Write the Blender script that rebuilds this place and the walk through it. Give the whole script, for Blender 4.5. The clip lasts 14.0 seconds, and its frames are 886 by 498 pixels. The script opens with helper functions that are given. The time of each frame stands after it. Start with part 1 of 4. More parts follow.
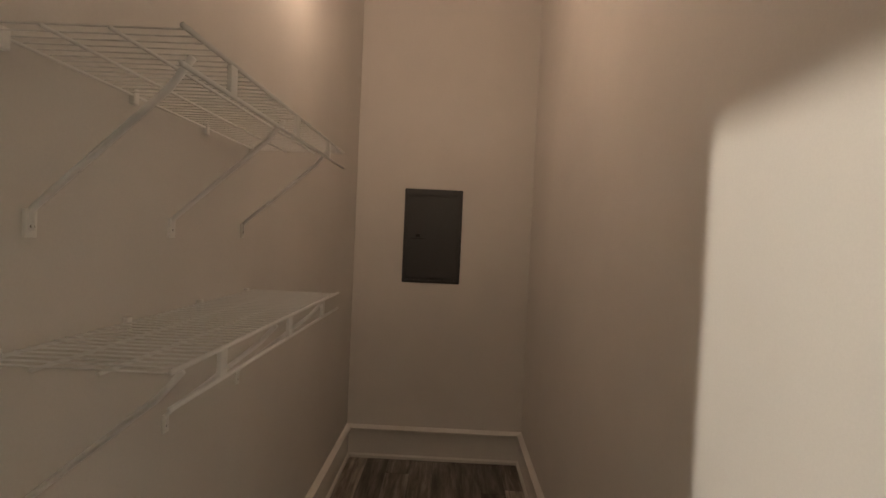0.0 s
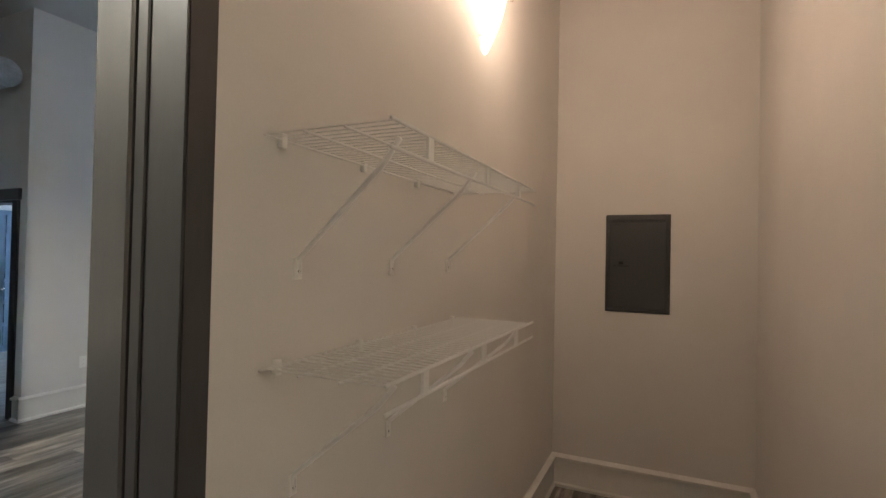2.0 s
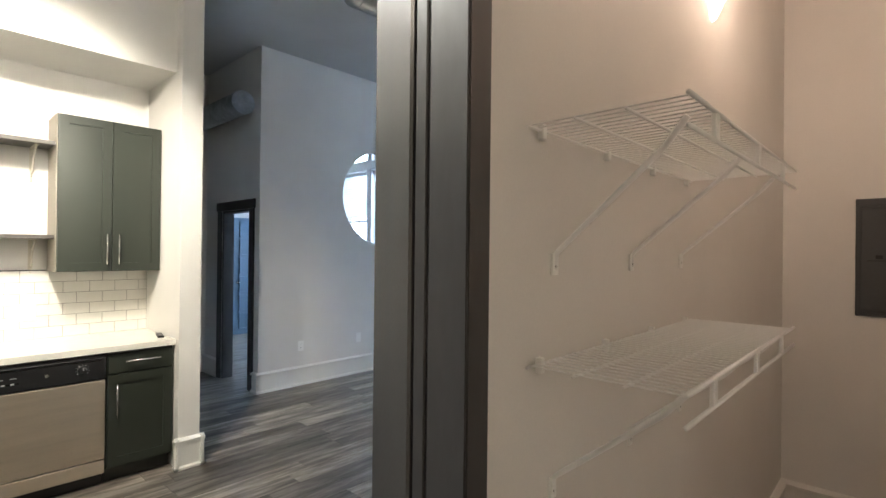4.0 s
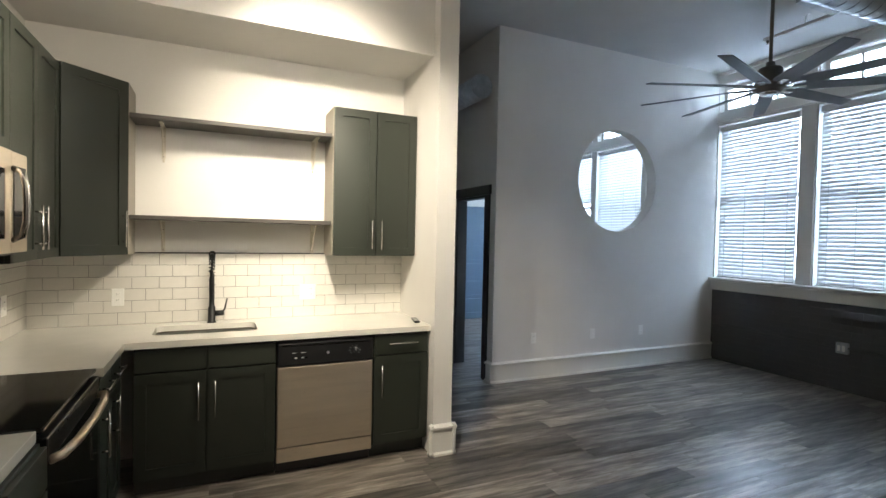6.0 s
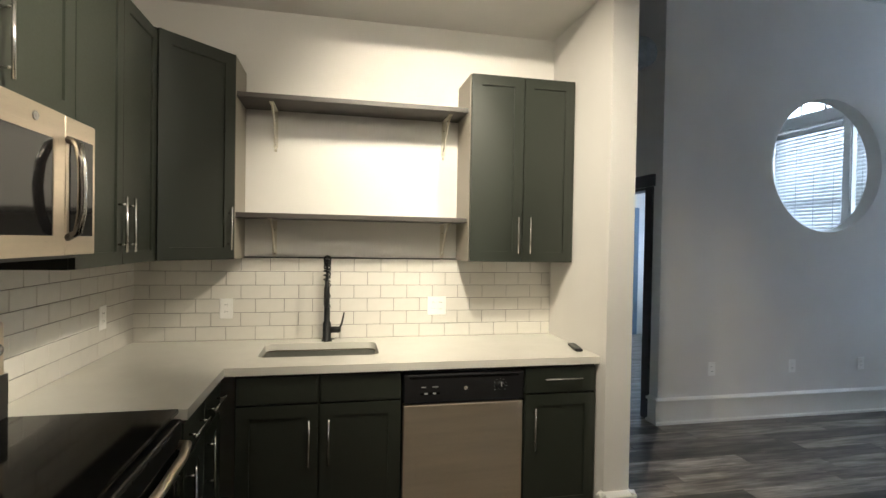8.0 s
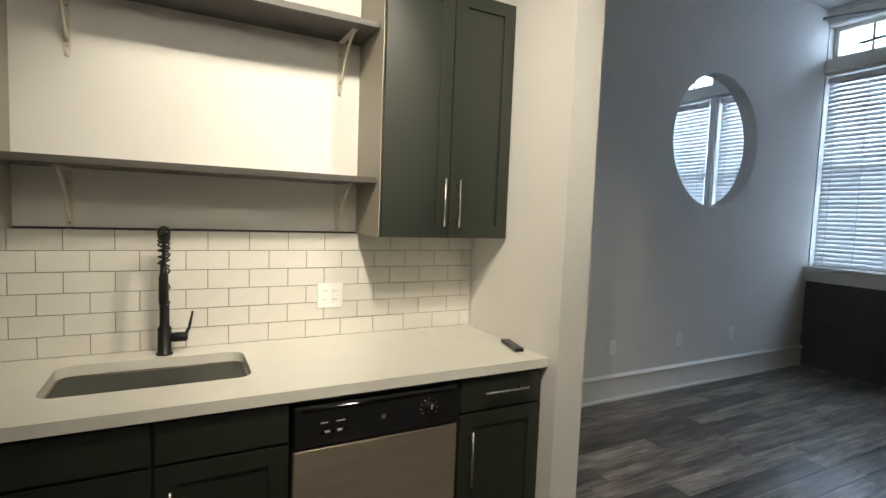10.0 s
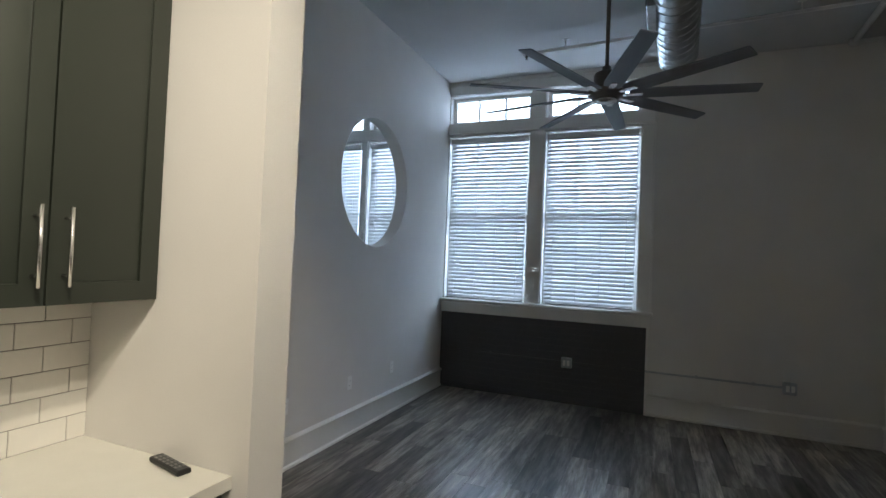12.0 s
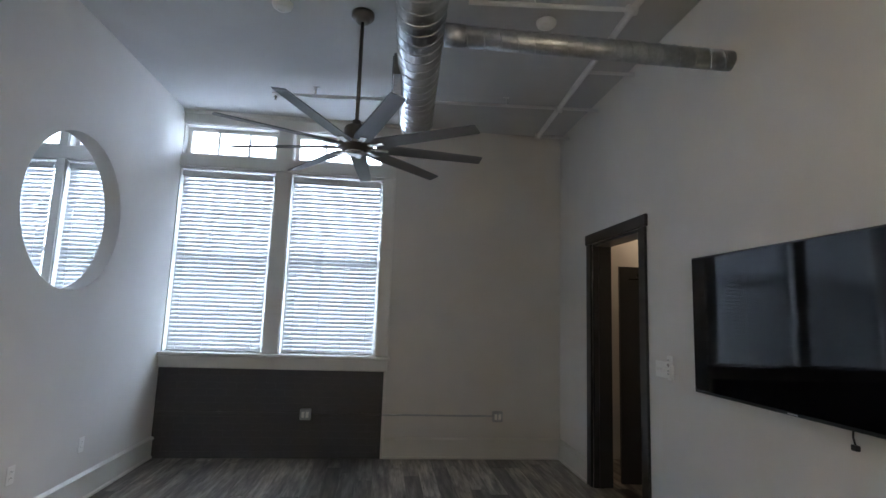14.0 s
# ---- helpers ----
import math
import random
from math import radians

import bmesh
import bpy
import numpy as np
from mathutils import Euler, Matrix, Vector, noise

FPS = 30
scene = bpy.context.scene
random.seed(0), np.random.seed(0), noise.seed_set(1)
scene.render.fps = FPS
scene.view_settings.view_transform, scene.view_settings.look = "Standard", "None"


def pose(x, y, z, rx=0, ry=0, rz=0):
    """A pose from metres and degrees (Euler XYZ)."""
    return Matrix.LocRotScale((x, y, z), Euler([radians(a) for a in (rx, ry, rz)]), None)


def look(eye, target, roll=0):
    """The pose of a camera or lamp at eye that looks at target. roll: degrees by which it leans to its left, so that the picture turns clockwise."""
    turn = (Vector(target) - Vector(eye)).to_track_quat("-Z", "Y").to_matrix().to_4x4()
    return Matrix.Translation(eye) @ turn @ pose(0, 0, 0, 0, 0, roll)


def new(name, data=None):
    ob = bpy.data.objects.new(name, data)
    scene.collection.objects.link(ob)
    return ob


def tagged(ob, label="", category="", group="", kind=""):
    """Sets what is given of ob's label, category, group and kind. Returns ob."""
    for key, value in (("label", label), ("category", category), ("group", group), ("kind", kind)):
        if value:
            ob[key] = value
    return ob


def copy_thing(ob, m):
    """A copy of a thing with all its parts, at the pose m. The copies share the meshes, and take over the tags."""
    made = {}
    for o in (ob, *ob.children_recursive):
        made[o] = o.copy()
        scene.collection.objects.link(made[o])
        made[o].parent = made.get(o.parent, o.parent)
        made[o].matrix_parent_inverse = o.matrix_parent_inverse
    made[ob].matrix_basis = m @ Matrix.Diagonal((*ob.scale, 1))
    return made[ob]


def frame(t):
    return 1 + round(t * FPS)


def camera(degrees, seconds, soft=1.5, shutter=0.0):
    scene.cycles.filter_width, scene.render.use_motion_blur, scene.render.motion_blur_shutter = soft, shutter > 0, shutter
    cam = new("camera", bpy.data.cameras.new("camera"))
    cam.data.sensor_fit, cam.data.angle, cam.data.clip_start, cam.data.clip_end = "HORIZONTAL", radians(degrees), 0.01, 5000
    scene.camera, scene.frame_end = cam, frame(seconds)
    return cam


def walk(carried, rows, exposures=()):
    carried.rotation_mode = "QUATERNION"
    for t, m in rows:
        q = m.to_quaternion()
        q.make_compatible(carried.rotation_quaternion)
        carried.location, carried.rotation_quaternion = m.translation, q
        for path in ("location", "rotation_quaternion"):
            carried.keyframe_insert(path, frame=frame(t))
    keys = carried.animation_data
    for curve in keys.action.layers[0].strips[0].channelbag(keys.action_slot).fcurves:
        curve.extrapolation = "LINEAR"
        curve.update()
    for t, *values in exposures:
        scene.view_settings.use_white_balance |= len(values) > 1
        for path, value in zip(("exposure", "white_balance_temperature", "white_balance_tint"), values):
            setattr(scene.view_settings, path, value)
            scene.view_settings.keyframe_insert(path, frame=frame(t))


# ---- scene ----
cam = camera(83.4, 14.0)
PATH = [
    (0, (0.193, 0.145, 1.545), (0.159, 2.145, 1.501), 2.6),
    (0.5, (0.283, 0.13, 1.555), (-0.023, 2.106, 1.533), 3),
    (1, (0.288, 0.105, 1.564), (-0.202, 2.044, 1.553), 2),
    (1.5, (0.272, 0.098, 1.563), (-0.436, 1.969, 1.58), 1.6),
    (2, (0.269, 0.065, 1.573), (-0.57, 1.88, 1.603), 1.2),
    (2.5, (0.246, 0.04, 1.582), (-0.679, 1.813, 1.617), 0.7),
    (3, (0.206, 0.014, 1.58), (-0.862, 1.705, 1.616), 0.7),
    (3.2, (0.188, 0.006, 1.578), (-0.956, 1.647, 1.614), 0.7),
    (5.3, (-0.306, -0.04, 1.547), (-1.92, 1.138, 1.506), 1),
    (5.5, (-0.377, -0.075, 1.551), (-2.04, 1.035, 1.511), 1.2),
    (6, (-0.506, -0.099, 1.547), (-2.326, 0.729, 1.498), 1.2),
    (6.5, (-0.703, -0.098, 1.532), (-2.614, 0.49, 1.498), 1.6),
    (7, (-0.895, -0.086, 1.524), (-2.844, 0.362, 1.531), 1.3),
    (7.2, (-0.987, -0.09, 1.523), (-2.941, 0.337, 1.539), 1.1),
    (9.3, (-1.855, 0.008, 1.479), (-3.78, 0.506, 1.264), 1.8),
    (9.5, (-1.925, -0.025, 1.489), (-3.82, 0.583, 1.285), 2.2),
    (10, (-2.141, -0.069, 1.505), (-3.905, 0.861, 1.361), 2.2),
    (10.5, (-2.294, -0.013, 1.512), (-3.894, 1.183, 1.414), 1.9),
    (11, (-2.453, 0.085, 1.509), (-3.839, 1.526, 1.46), 2),
    (11.5, (-2.551, 0.153, 1.532), (-3.672, 1.809, 1.525), 2.2),
    (12, (-2.653, 0.192, 1.558), (-3.429, 2.034, 1.601), 2.4),
    (12.5, (-2.747, 0.213, 1.572), (-3.201, 2.158, 1.683), 2),
    (13, (-2.734, 0.243, 1.566), (-2.95, 2.222, 1.755), 1.7),
    (13.5, (-2.755, 0.255, 1.567), (-2.73, 2.239, 1.815), 1.9),
    (14, (-2.717, 0.256, 1.569), (-2.495, 2.226, 1.832), 2),
]
EXPOSURES = [(0, -0.16, 6680, 12), (1, 0.14, 6500, 11), (2, 0.4, 6200, 9), (3, 0.7, 6000, 9), (5.3, 0.4, 6150, 9), (6.5, 0.18, 6450, 10), (7.2, 0.05, 6400, 9), (9.3, -0.27, 6350, 8),
             (11, -0.42, 6250, 9), (12.5, -0.32, 6300, 10), (13.2, 0.10, 6550, 13), (14, 0.31, 6600, 13)]
walk(cam, [(t, look(eye, target, roll)) for t, eye, target, roll in PATH], EXPOSURES)

# ---------- world and light ----------
world = bpy.data.worlds.new("world")
scene.world = world
world.use_nodes = True
wn = world.node_tree.nodes
sky = wn.new("ShaderNodeTexSky")
sky.sky_type, sky.sun_disc, sky.sun_elevation, sky.sun_rotation = "NISHITA", False, radians(50), radians(150)
wn["Background"].inputs["Strength"].default_value = 0.08
world.node_tree.links.new(sky.outputs["Color"], wn["Background"].inputs["Color"])


def lamp(name, kind, m, watts, color, **extra):
    data = bpy.data.lights.new(name, kind)
    data.energy, data.color = watts, color
    for key, value in extra.items():
        if key == "radius":
            data.shadow_soft_size = value
        elif key == "spot":
            data.spot_size = radians(value)
        elif key == "blend":
            data.spot_blend = value
    ob = new(name, data)
    ob.matrix_world = m
    return ob


WARM = (1.0, 0.89, 0.70)
# track lights over the kitchen, wall lamp in the closet, bulb in the utility room
lamp("kitchen_track_light", "SPOT", look((-2.66, 0.18, 3.08), (-4.25, 0.66, 1.85)), 250, WARM, radius=0.04, spot=80, blend=1.0)
lamp("kitchen_track_light", "SPOT", look((-2.75, 1.20, 3.20), (-4.44, -0.10, 1.22)), 170, WARM, radius=0.03, spot=42, blend=0.6)
lamp("kitchen_track_light", "SPOT", look((-2.20, -0.17, 3.45), (0.73, 0.80, 1.3)), 390, (1.0, 0.92, 0.78), radius=0.03, spot=62, blend=0.5)
lamp("kitchen_track_light", "SPOT", look((-2.00, 0.75, 3.08), (-2.60, -0.95, 2.25)), 560, WARM, radius=0.05, spot=64, blend=1.0)
lamp("kitchen_track_light", "SPOT", look((-2.05, 0.05, 3.30), (-3.80, 1.10, 1.50)), 175, WARM, radius=0.04, spot=60, blend=1.0)
# unseen downward spot, added to brighten the kitchen floor
lamp("kitchen_track_light", "SPOT", look((-2.45, 0.10, 3.20), (-2.65, 0.75, 0.0)), 85, WARM, radius=0.04, spot=66, blend=0.9)
# two unseen fill lamps, added to lift the upper walls, cabinets and soffit
lamp("kitchen_fill_light", "SPOT", look((-2.30, 0.45, 2.50), (-4.20, -0.75, 2.65)), 32, WARM, radius=0.06, spot=125, blend=0.6)
lamp("kitchen_fill_light", "POINT", pose(-2.45, 0.35, 2.62), 5, WARM, radius=0.06)
lamp("closet_bulb", "POINT", pose(-0.24, 2.045, 2.86), 13, (1.0, 0.70, 0.50), radius=0.07)
lamp("entry_ceiling_light", "POINT", pose(0.30, -0.45, 2.74), 5, (1.0, 0.84, 0.62), radius=0.09)
lamp("utility_bulb", "POINT", pose(0.6, 5.6, 2.7), 5, (1.0, 0.76, 0.52), radius=0.05)

# ---------- materials ----------


def nodes_of(name):
    m = bpy.data.materials.new(name)
    m.use_nodes = True
    t = m.node_tree
    return m, t, t.nodes["Principled BSDF"]


def mapped(t, scale, source="Object"):
    c = t.nodes.new("ShaderNodeTexCoord")
    p = t.nodes.new("ShaderNodeMapping")
    p.inputs["Scale"].default_value = scale
    t.links.new(c.outputs[source], p.inputs["Vector"])
    return p.outputs["Vector"]


def grain(t, vec, scale, detail=4.0, rough=0.55):
    n = t.nodes.new("ShaderNodeTexNoise")
    n.inputs["Scale"].default_value, n.inputs["Detail"].default_value, n.inputs["Roughness"].default_value = scale, detail, rough
    if vec is not None:
        t.links.new(vec, n.inputs["Vector"])
    return n.outputs["Fac"]


def ramp(t, fac, stops):
    r = t.nodes.new("ShaderNodeValToRGB")
    while len(r.color_ramp.elements) < len(stops):
        r.color_ramp.elements.new(0.5)
    for e, (p, c) in zip(r.color_ramp.elements, stops):
        e.position, e.color = p, (*c, 1)
    t.links.new(fac, r.inputs["Fac"])
    return r.outputs["Color"]


def mix(t, kind, fac, a, b):
    n = t.nodes.new("ShaderNodeMix")
    n.data_type, n.blend_type = "RGBA", kind
    for slot, v in ((0, fac), (6, a), (7, b)):
        if isinstance(v, (int, float)):
            n.inputs[slot].default_value = v
        elif isinstance(v, tuple):
            n.inputs[slot].default_value = (*v, 1)
        else:
            t.links.new(v, n.inputs[slot])
    return n.outputs[2]


def bump(t, p, fac, strength, distance):
    b = t.nodes.new("ShaderNodeBump")
    b.inputs["Strength"].default_value, b.inputs["Distance"].default_value = strength, distance
    t.links.new(fac, b.inputs["Height"])
    t.links.new(b.outputs["Normal"], p.inputs["Normal"])


def span(t, fac, lo, hi):
    r = t.nodes.new("ShaderNodeMapRange")
    r.inputs["To Min"].default_value, r.inputs["To Max"].default_value = lo, hi
    t.links.new(fac, r.inputs["Value"])
    return r.outputs["Result"]


def surface(name, color, rough=0.5, metal=0.0, vary=0.12, big=1.5, fine=60.0, relief=0.15, depth=0.001, stretch=(1, 1, 1), coat=0.0):
    """A painted, plastic or metal surface with blotches, fine grain and slight relief."""
    m, t, p = nodes_of(name)
    vec = mapped(t, stretch)
    blot, fin = grain(t, vec, big, 3), grain(t, vec, fine, 5)
    dark = tuple(c * (1 - vary) for c in color)
    lite = tuple(min(1, c * (1 + vary * 0.6)) for c in color)
    c1 = ramp(t, blot, ((0.3, dark), (0.7, lite)))
    c2 = ramp(t, fin, ((0.35, (1 - vary * 0.6,) * 3), (0.65, (1, 1, 1))))
    t.links.new(mix(t, "MULTIPLY", 1.0, c1, c2), p.inputs["Base Color"])
    t.links.new(span(t, fin, max(0.03, rough - 0.07), min(1, rough + 0.07)), p.inputs["Roughness"])
    p.inputs["Metallic"].default_value = metal
    p.inputs["Coat Weight"].default_value = coat
    if relief:
        bump(t, p, fin, relief, depth)
    return m


def glow(name, color, strength):
    m, t, p = nodes_of(name)
    p.inputs["Base Color"].default_value = (*color, 1)
    p.inputs["Emission Color"].default_value = (*color, 1)
    p.inputs["Emission Strength"].default_value = strength
    return m


def glass_mat(name, rough=0.0, color=(1, 1, 1)):
    m, t, p = nodes_of(name)
    p.inputs["Base Color"].default_value = (*color, 1)
    p.inputs["Transmission Weight"].default_value = 1.0
    p.inputs["Roughness"].default_value, p.inputs["IOR"].default_value = rough, 1.45
    return m


def plank_mat(name):
    m, t, p = nodes_of(name)
    info = t.nodes.new("ShaderNodeObjectInfo")
    vec = mapped(t, (1, 1, 1))
    shift = t.nodes.new("ShaderNodeVectorMath")
    shift.operation = "ADD"
    big = t.nodes.new("ShaderNodeVectorMath")
    big.operation = "SCALE"
    big.inputs[0].default_value = (13.0, 31.0, 7.0)
    t.links.new(info.outputs["Random"], big.inputs["Scale"])
    t.links.new(vec, shift.inputs[0])
    t.links.new(big.outputs["Vector"], shift.inputs[1])
    st = t.nodes.new("ShaderNodeMapping")
    st.inputs["Scale"].default_value = (8, 0.9, 1)
    t.links.new(shift.outputs["Vector"], st.inputs["Vector"])
    streak = grain(t, st.outputs["Vector"], 2.2, 6, 0.62)
    st2 = t.nodes.new("ShaderNodeMapping")
    st2.inputs["Scale"].default_value = (55, 3.5, 1)
    t.links.new(shift.outputs["Vector"], st2.inputs["Vector"])
    fib = grain(t, st2.outputs["Vector"], 2.0, 4, 0.6)
    tone = ramp(t, streak, ((0.30, (0.050, 0.042, 0.036)), (0.45, (0.180, 0.154, 0.130)), (0.58, (0.35, 0.308, 0.265)), (0.74, (0.55, 0.495, 0.44))))
    fibre = ramp(t, fib, ((0.3, (0.50, 0.50, 0.50)), (0.62, (1, 1, 1))))
    shade = span(t, info.outputs["Random"], 0.40, 1.55)
    sh = t.nodes.new("ShaderNodeCombineColor")
    for s in ("Red", "Green", "Blue"):
        t.links.new(shade, sh.inputs[s])
    t.links.new(mix(t, "MULTIPLY", 1.0, mix(t, "MULTIPLY", 0.8, tone, fibre), sh.outputs["Color"]), p.inputs["Base Color"])
    t.links.new(span(t, fib, 0.25, 0.33), p.inputs["Roughness"])
    bump(t, p, fib, 0.10, 0.0006)
    return m


PAINT = surface("wall_paint", (0.74, 0.715, 0.68), 0.62, vary=0.05, fine=220, relief=0.12, depth=0.0006)
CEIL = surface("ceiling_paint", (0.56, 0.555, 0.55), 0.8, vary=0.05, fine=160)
WHITE = surface("white_trim_paint", (0.78, 0.76, 0.72), 0.35, vary=0.06, fine=90, relief=0.06)
DARK = surface("charcoal_trim_paint", (0.058, 0.057, 0.059), 0.32, vary=0.15, fine=70, relief=0.2, stretch=(1, 1, 0.25))
CAB = surface("green_cabinet_paint", (0.0165, 0.0205, 0.0138), 0.46, vary=0.10, fine=140, relief=0.05)
CAB.node_tree.nodes["Principled BSDF"].inputs["Specular IOR Level"].default_value = 0.60
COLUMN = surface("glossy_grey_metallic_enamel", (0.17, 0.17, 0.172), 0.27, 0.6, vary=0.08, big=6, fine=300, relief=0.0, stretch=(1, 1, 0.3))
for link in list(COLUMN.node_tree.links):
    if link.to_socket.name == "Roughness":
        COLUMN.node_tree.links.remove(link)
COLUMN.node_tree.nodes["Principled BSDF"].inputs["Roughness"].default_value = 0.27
DARKSTEEL = surface("dark_polished_steel", (0.26, 0.245, 0.235), 0.20, 1.0, vary=0.1, relief=0.03)
CABIN = surface("cabinet_shadow_board", (0.030, 0.033, 0.028), 0.6)
# the tan tint stands in for warm floor and wall reflections
STEEL = surface("warm_tinted_brushed_steel", (0.66, 0.565, 0.445), 0.30, 0.88, vary=0.08, fine=120, relief=0.08, depth=0.0004, stretch=(1, 1, 14))
SINKSTEEL = surface("sink_steel", (0.38, 0.34, 0.29), 0.24, 1.0, vary=0.08, fine=120, relief=0.05)
CHROME = surface("satin_nickel", (0.66, 0.65, 0.63), 0.24, 1.0, vary=0.05, relief=0.03)
BRONZE = surface("dark_brushed_metal", (0.20, 0.18, 0.155), 0.33, 1.0, vary=0.1)
GALV = surface("galvanised_steel", (0.52, 0.54, 0.56), 0.34, 1.0, vary=0.22, big=9, fine=45, relief=0.1)
QUARTZ = surface("white_quartz", (0.70, 0.68, 0.615), 0.16, vary=0.03, big=7, fine=300, relief=0.0)
TILE = surface("white_glazed_tile", (0.73, 0.70, 0.645), 0.10, vary=0.05, big=3, fine=18, relief=0.08, depth=0.0012)
GROUT = surface("grey_grout", (0.22, 0.205, 0.185), 0.9, fine=260)
BLACKGL = surface("black_glass", (0.004, 0.004, 0.0045), 0.04, vary=0.1, relief=0.0)
BLACKGL.node_tree.nodes["Principled BSDF"].inputs["Specular IOR Level"].default_value = 0.38
BLACKPL = surface("black_plastic", (0.009, 0.009, 0.010), 0.34, vary=0.15)
BLACKMET = surface("matt_black_metal", (0.012, 0.012, 0.012), 0.42, 0.4, vary=0.15)
PLATE = surface("white_plastic", (0.88, 0.87, 0.84), 0.35, vary=0.04, relief=0.03)
SLAT = surface("white_blind_slat", (0.80, 0.80, 0.79), 0.45, vary=0.04, relief=0.0)
st = SLAT.node_tree
tl, mx = st.nodes.new("ShaderNodeBsdfTranslucent"), st.nodes.new("ShaderNodeMixShader")
tl.inputs["Color"].default_value = (0.8, 0.82, 0.84, 1)
mx.inputs[0].default_value = 0.10
st.links.new(st.nodes["Principled BSDF"].outputs[0], mx.inputs[1])
st.links.new(tl.outputs[0], mx.inputs[2])
st.links.new(mx.outputs[0], st.nodes["Material Output"].inputs["Surface"])
FLOOR = plank_mat("grey_vinyl_plank")
SHADE = glow("lit_opal_glass", (1.0, 0.80, 0.60), 4.5)
GLASS = glass_mat("window_glass")
SHELFMET = surface("white_coated_wire", (0.87, 0.86, 0.84), 0.3, vary=0.03, relief=0.0)
BRICKPAINT = surface("charcoal_painted_brick", (0.084, 0.084, 0.088), 0.5, vary=0.2, fine=50, relief=0.5, depth=0.004)
# whitish door; the dim blue daylight on it is put into the colour
DAYLITDOOR = surface("door_paint_blue_daylight_tint", (0.15, 0.22, 0.30), 0.35, vary=0.04)

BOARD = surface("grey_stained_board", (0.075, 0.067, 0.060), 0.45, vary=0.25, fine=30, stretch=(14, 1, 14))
CABSIDE = surface("pale_melamine", (0.34, 0.31, 0.255), 0.5, vary=0.06, fine=80, relief=0.04)
CREAM = surface("cream_enamel", (0.62, 0.57, 0.48), 0.35, vary=0.06)
PANEL = surface("grey_enamel", (0.055, 0.056, 0.058), 0.42, vary=0.1)
FRIDGE = surface("fridge_side_grey", (0.20, 0.20, 0.20), 0.5)
PIPE = surface("white_painted_pipe", (0.82, 0.81, 0.79), 0.5, vary=0.06)
FANBLADE = surface("grey_fan_blade", (0.19, 0.20, 0.22), 0.4, vary=0.1, stretch=(1, 12, 12))
SCREEN = surface("television_screen", (0.003, 0.003, 0.004), 0.0, vary=0.0, relief=0.0)
SCREEN.node_tree.nodes["Principled BSDF"].inputs["Specular IOR Level"].default_value = 0.2
MARK = surface("pale_print", (0.55, 0.55, 0.54), 0.5)


def outdoors(name):
    m, t, p = nodes_of(name)
    vec = mapped(t, (1, 1, 1), "Object")
    leaf = grain(t, vec, 1.6, 6, 0.7)
    big = grain(t, vec, 0.5, 2, 0.5)
    col = mix(t, "MIX", ramp(t, big, ((0.42, (0, 0, 0)), (0.58, (1, 1, 1)))), (0.58, 0.75, 1.0), ramp(t, leaf, ((0.35, (0.46, 0.60, 0.74)), (0.62, (0.58, 0.76, 1.0)))))
    p.inputs["Base Color"].default_value = (0, 0, 0, 1)
    t.links.new(col, p.inputs["Emission Color"])
    p.inputs["Emission Strength"].default_value = DAY
    return m


DAY = 17.0
OUT = outdoors("bright_overcast_trees")

# ---------- mesh helpers ----------


def obj(name, bm, mat, parent=None, label="", smooth=False):
    me = bpy.data.meshes.new(name)
    bm.normal_update()
    bm.to_mesh(me)
    bm.free()
    me.materials.append(mat)
    if smooth:
        for f in me.polygons:
            f.use_smooth = True
    ob = new(name, me)
    if parent is not None:
        ob.parent = parent
    if label:
        ob["label"] = label
    return ob


def part(name, bm, mat, parent, label="", smooth=False):
    return obj(name, bm, mat, parent, label, smooth)


def thing(name, label, category, m=None, group=""):
    ob = new(name)
    ob.empty_display_size = 0.05
    if m is not None:
        ob.matrix_world = m
    return tagged(ob, label, category, group)


def structure(ob, label="", category=""):
    return tagged(ob, label, category, kind="structure")


def box(x0, x1, y0, y1, z0, z1, bevel=0.0, bm=None, seg=1):
    own = bmesh.new()
    r = bmesh.ops.create_cube(own, size=1.0)
    for v in own.verts:
        v.co = Vector((x0 + (v.co.x + 0.5) * (x1 - x0), y0 + (v.co.y + 0.5) * (y1 - y0), z0 + (v.co.z + 0.5) * (z1 - z0)))
    if bevel:
        bmesh.ops.bevel(own, geom=own.edges[:], offset=bevel, segments=seg, affect="EDGES", profile=0.5)
    if bm is None:
        return own
    return join(bm, own)


def join(bm, other):
    me = bpy.data.meshes.new("tmp")
    other.to_mesh(me)
    other.free()
    bm.from_mesh(me)
    bpy.data.meshes.remove(me)
    return bm


def tube(points, radius, bm=None, sides=10, closed=False):
    """A round rod along a line of points."""
    own = bm if bm is not None else bmesh.new()
    pts = [Vector(p) for p in points]
    rings = []
    n = len(pts)
    side = None
    for i, p in enumerate(pts):
        a = pts[(i - 1) % n] if closed or i > 0 else p
        b = pts[(i + 1) % n] if closed or i < n - 1 else p
        d = (b - a).normalized()
        if side is None:
            up = Vector((0, 0, 1)) if abs(d.z) < 0.9 else Vector((1, 0, 0))
            side = d.cross(up).normalized()
        side = (side - d * side.dot(d)).normalized()
        other = d.cross(side)
        rad = radius[i] if isinstance(radius, (list, tuple)) else radius
        rings.append([own.verts.new(p + (side * math.cos(k * math.tau / sides) + other * math.sin(k * math.tau / sides)) * rad) for k in range(sides)])
    last = n if closed else n - 1
    for i in range(last):
        r0, r1 = rings[i], rings[(i + 1) % n]
        for k in range(sides):
            own.faces.new((r0[k], r1[k], r1[(k + 1) % sides], r0[(k + 1) % sides]))
    if not closed:
        own.faces.new(rings[0][::1])
        own.faces.new(rings[-1][::-1])
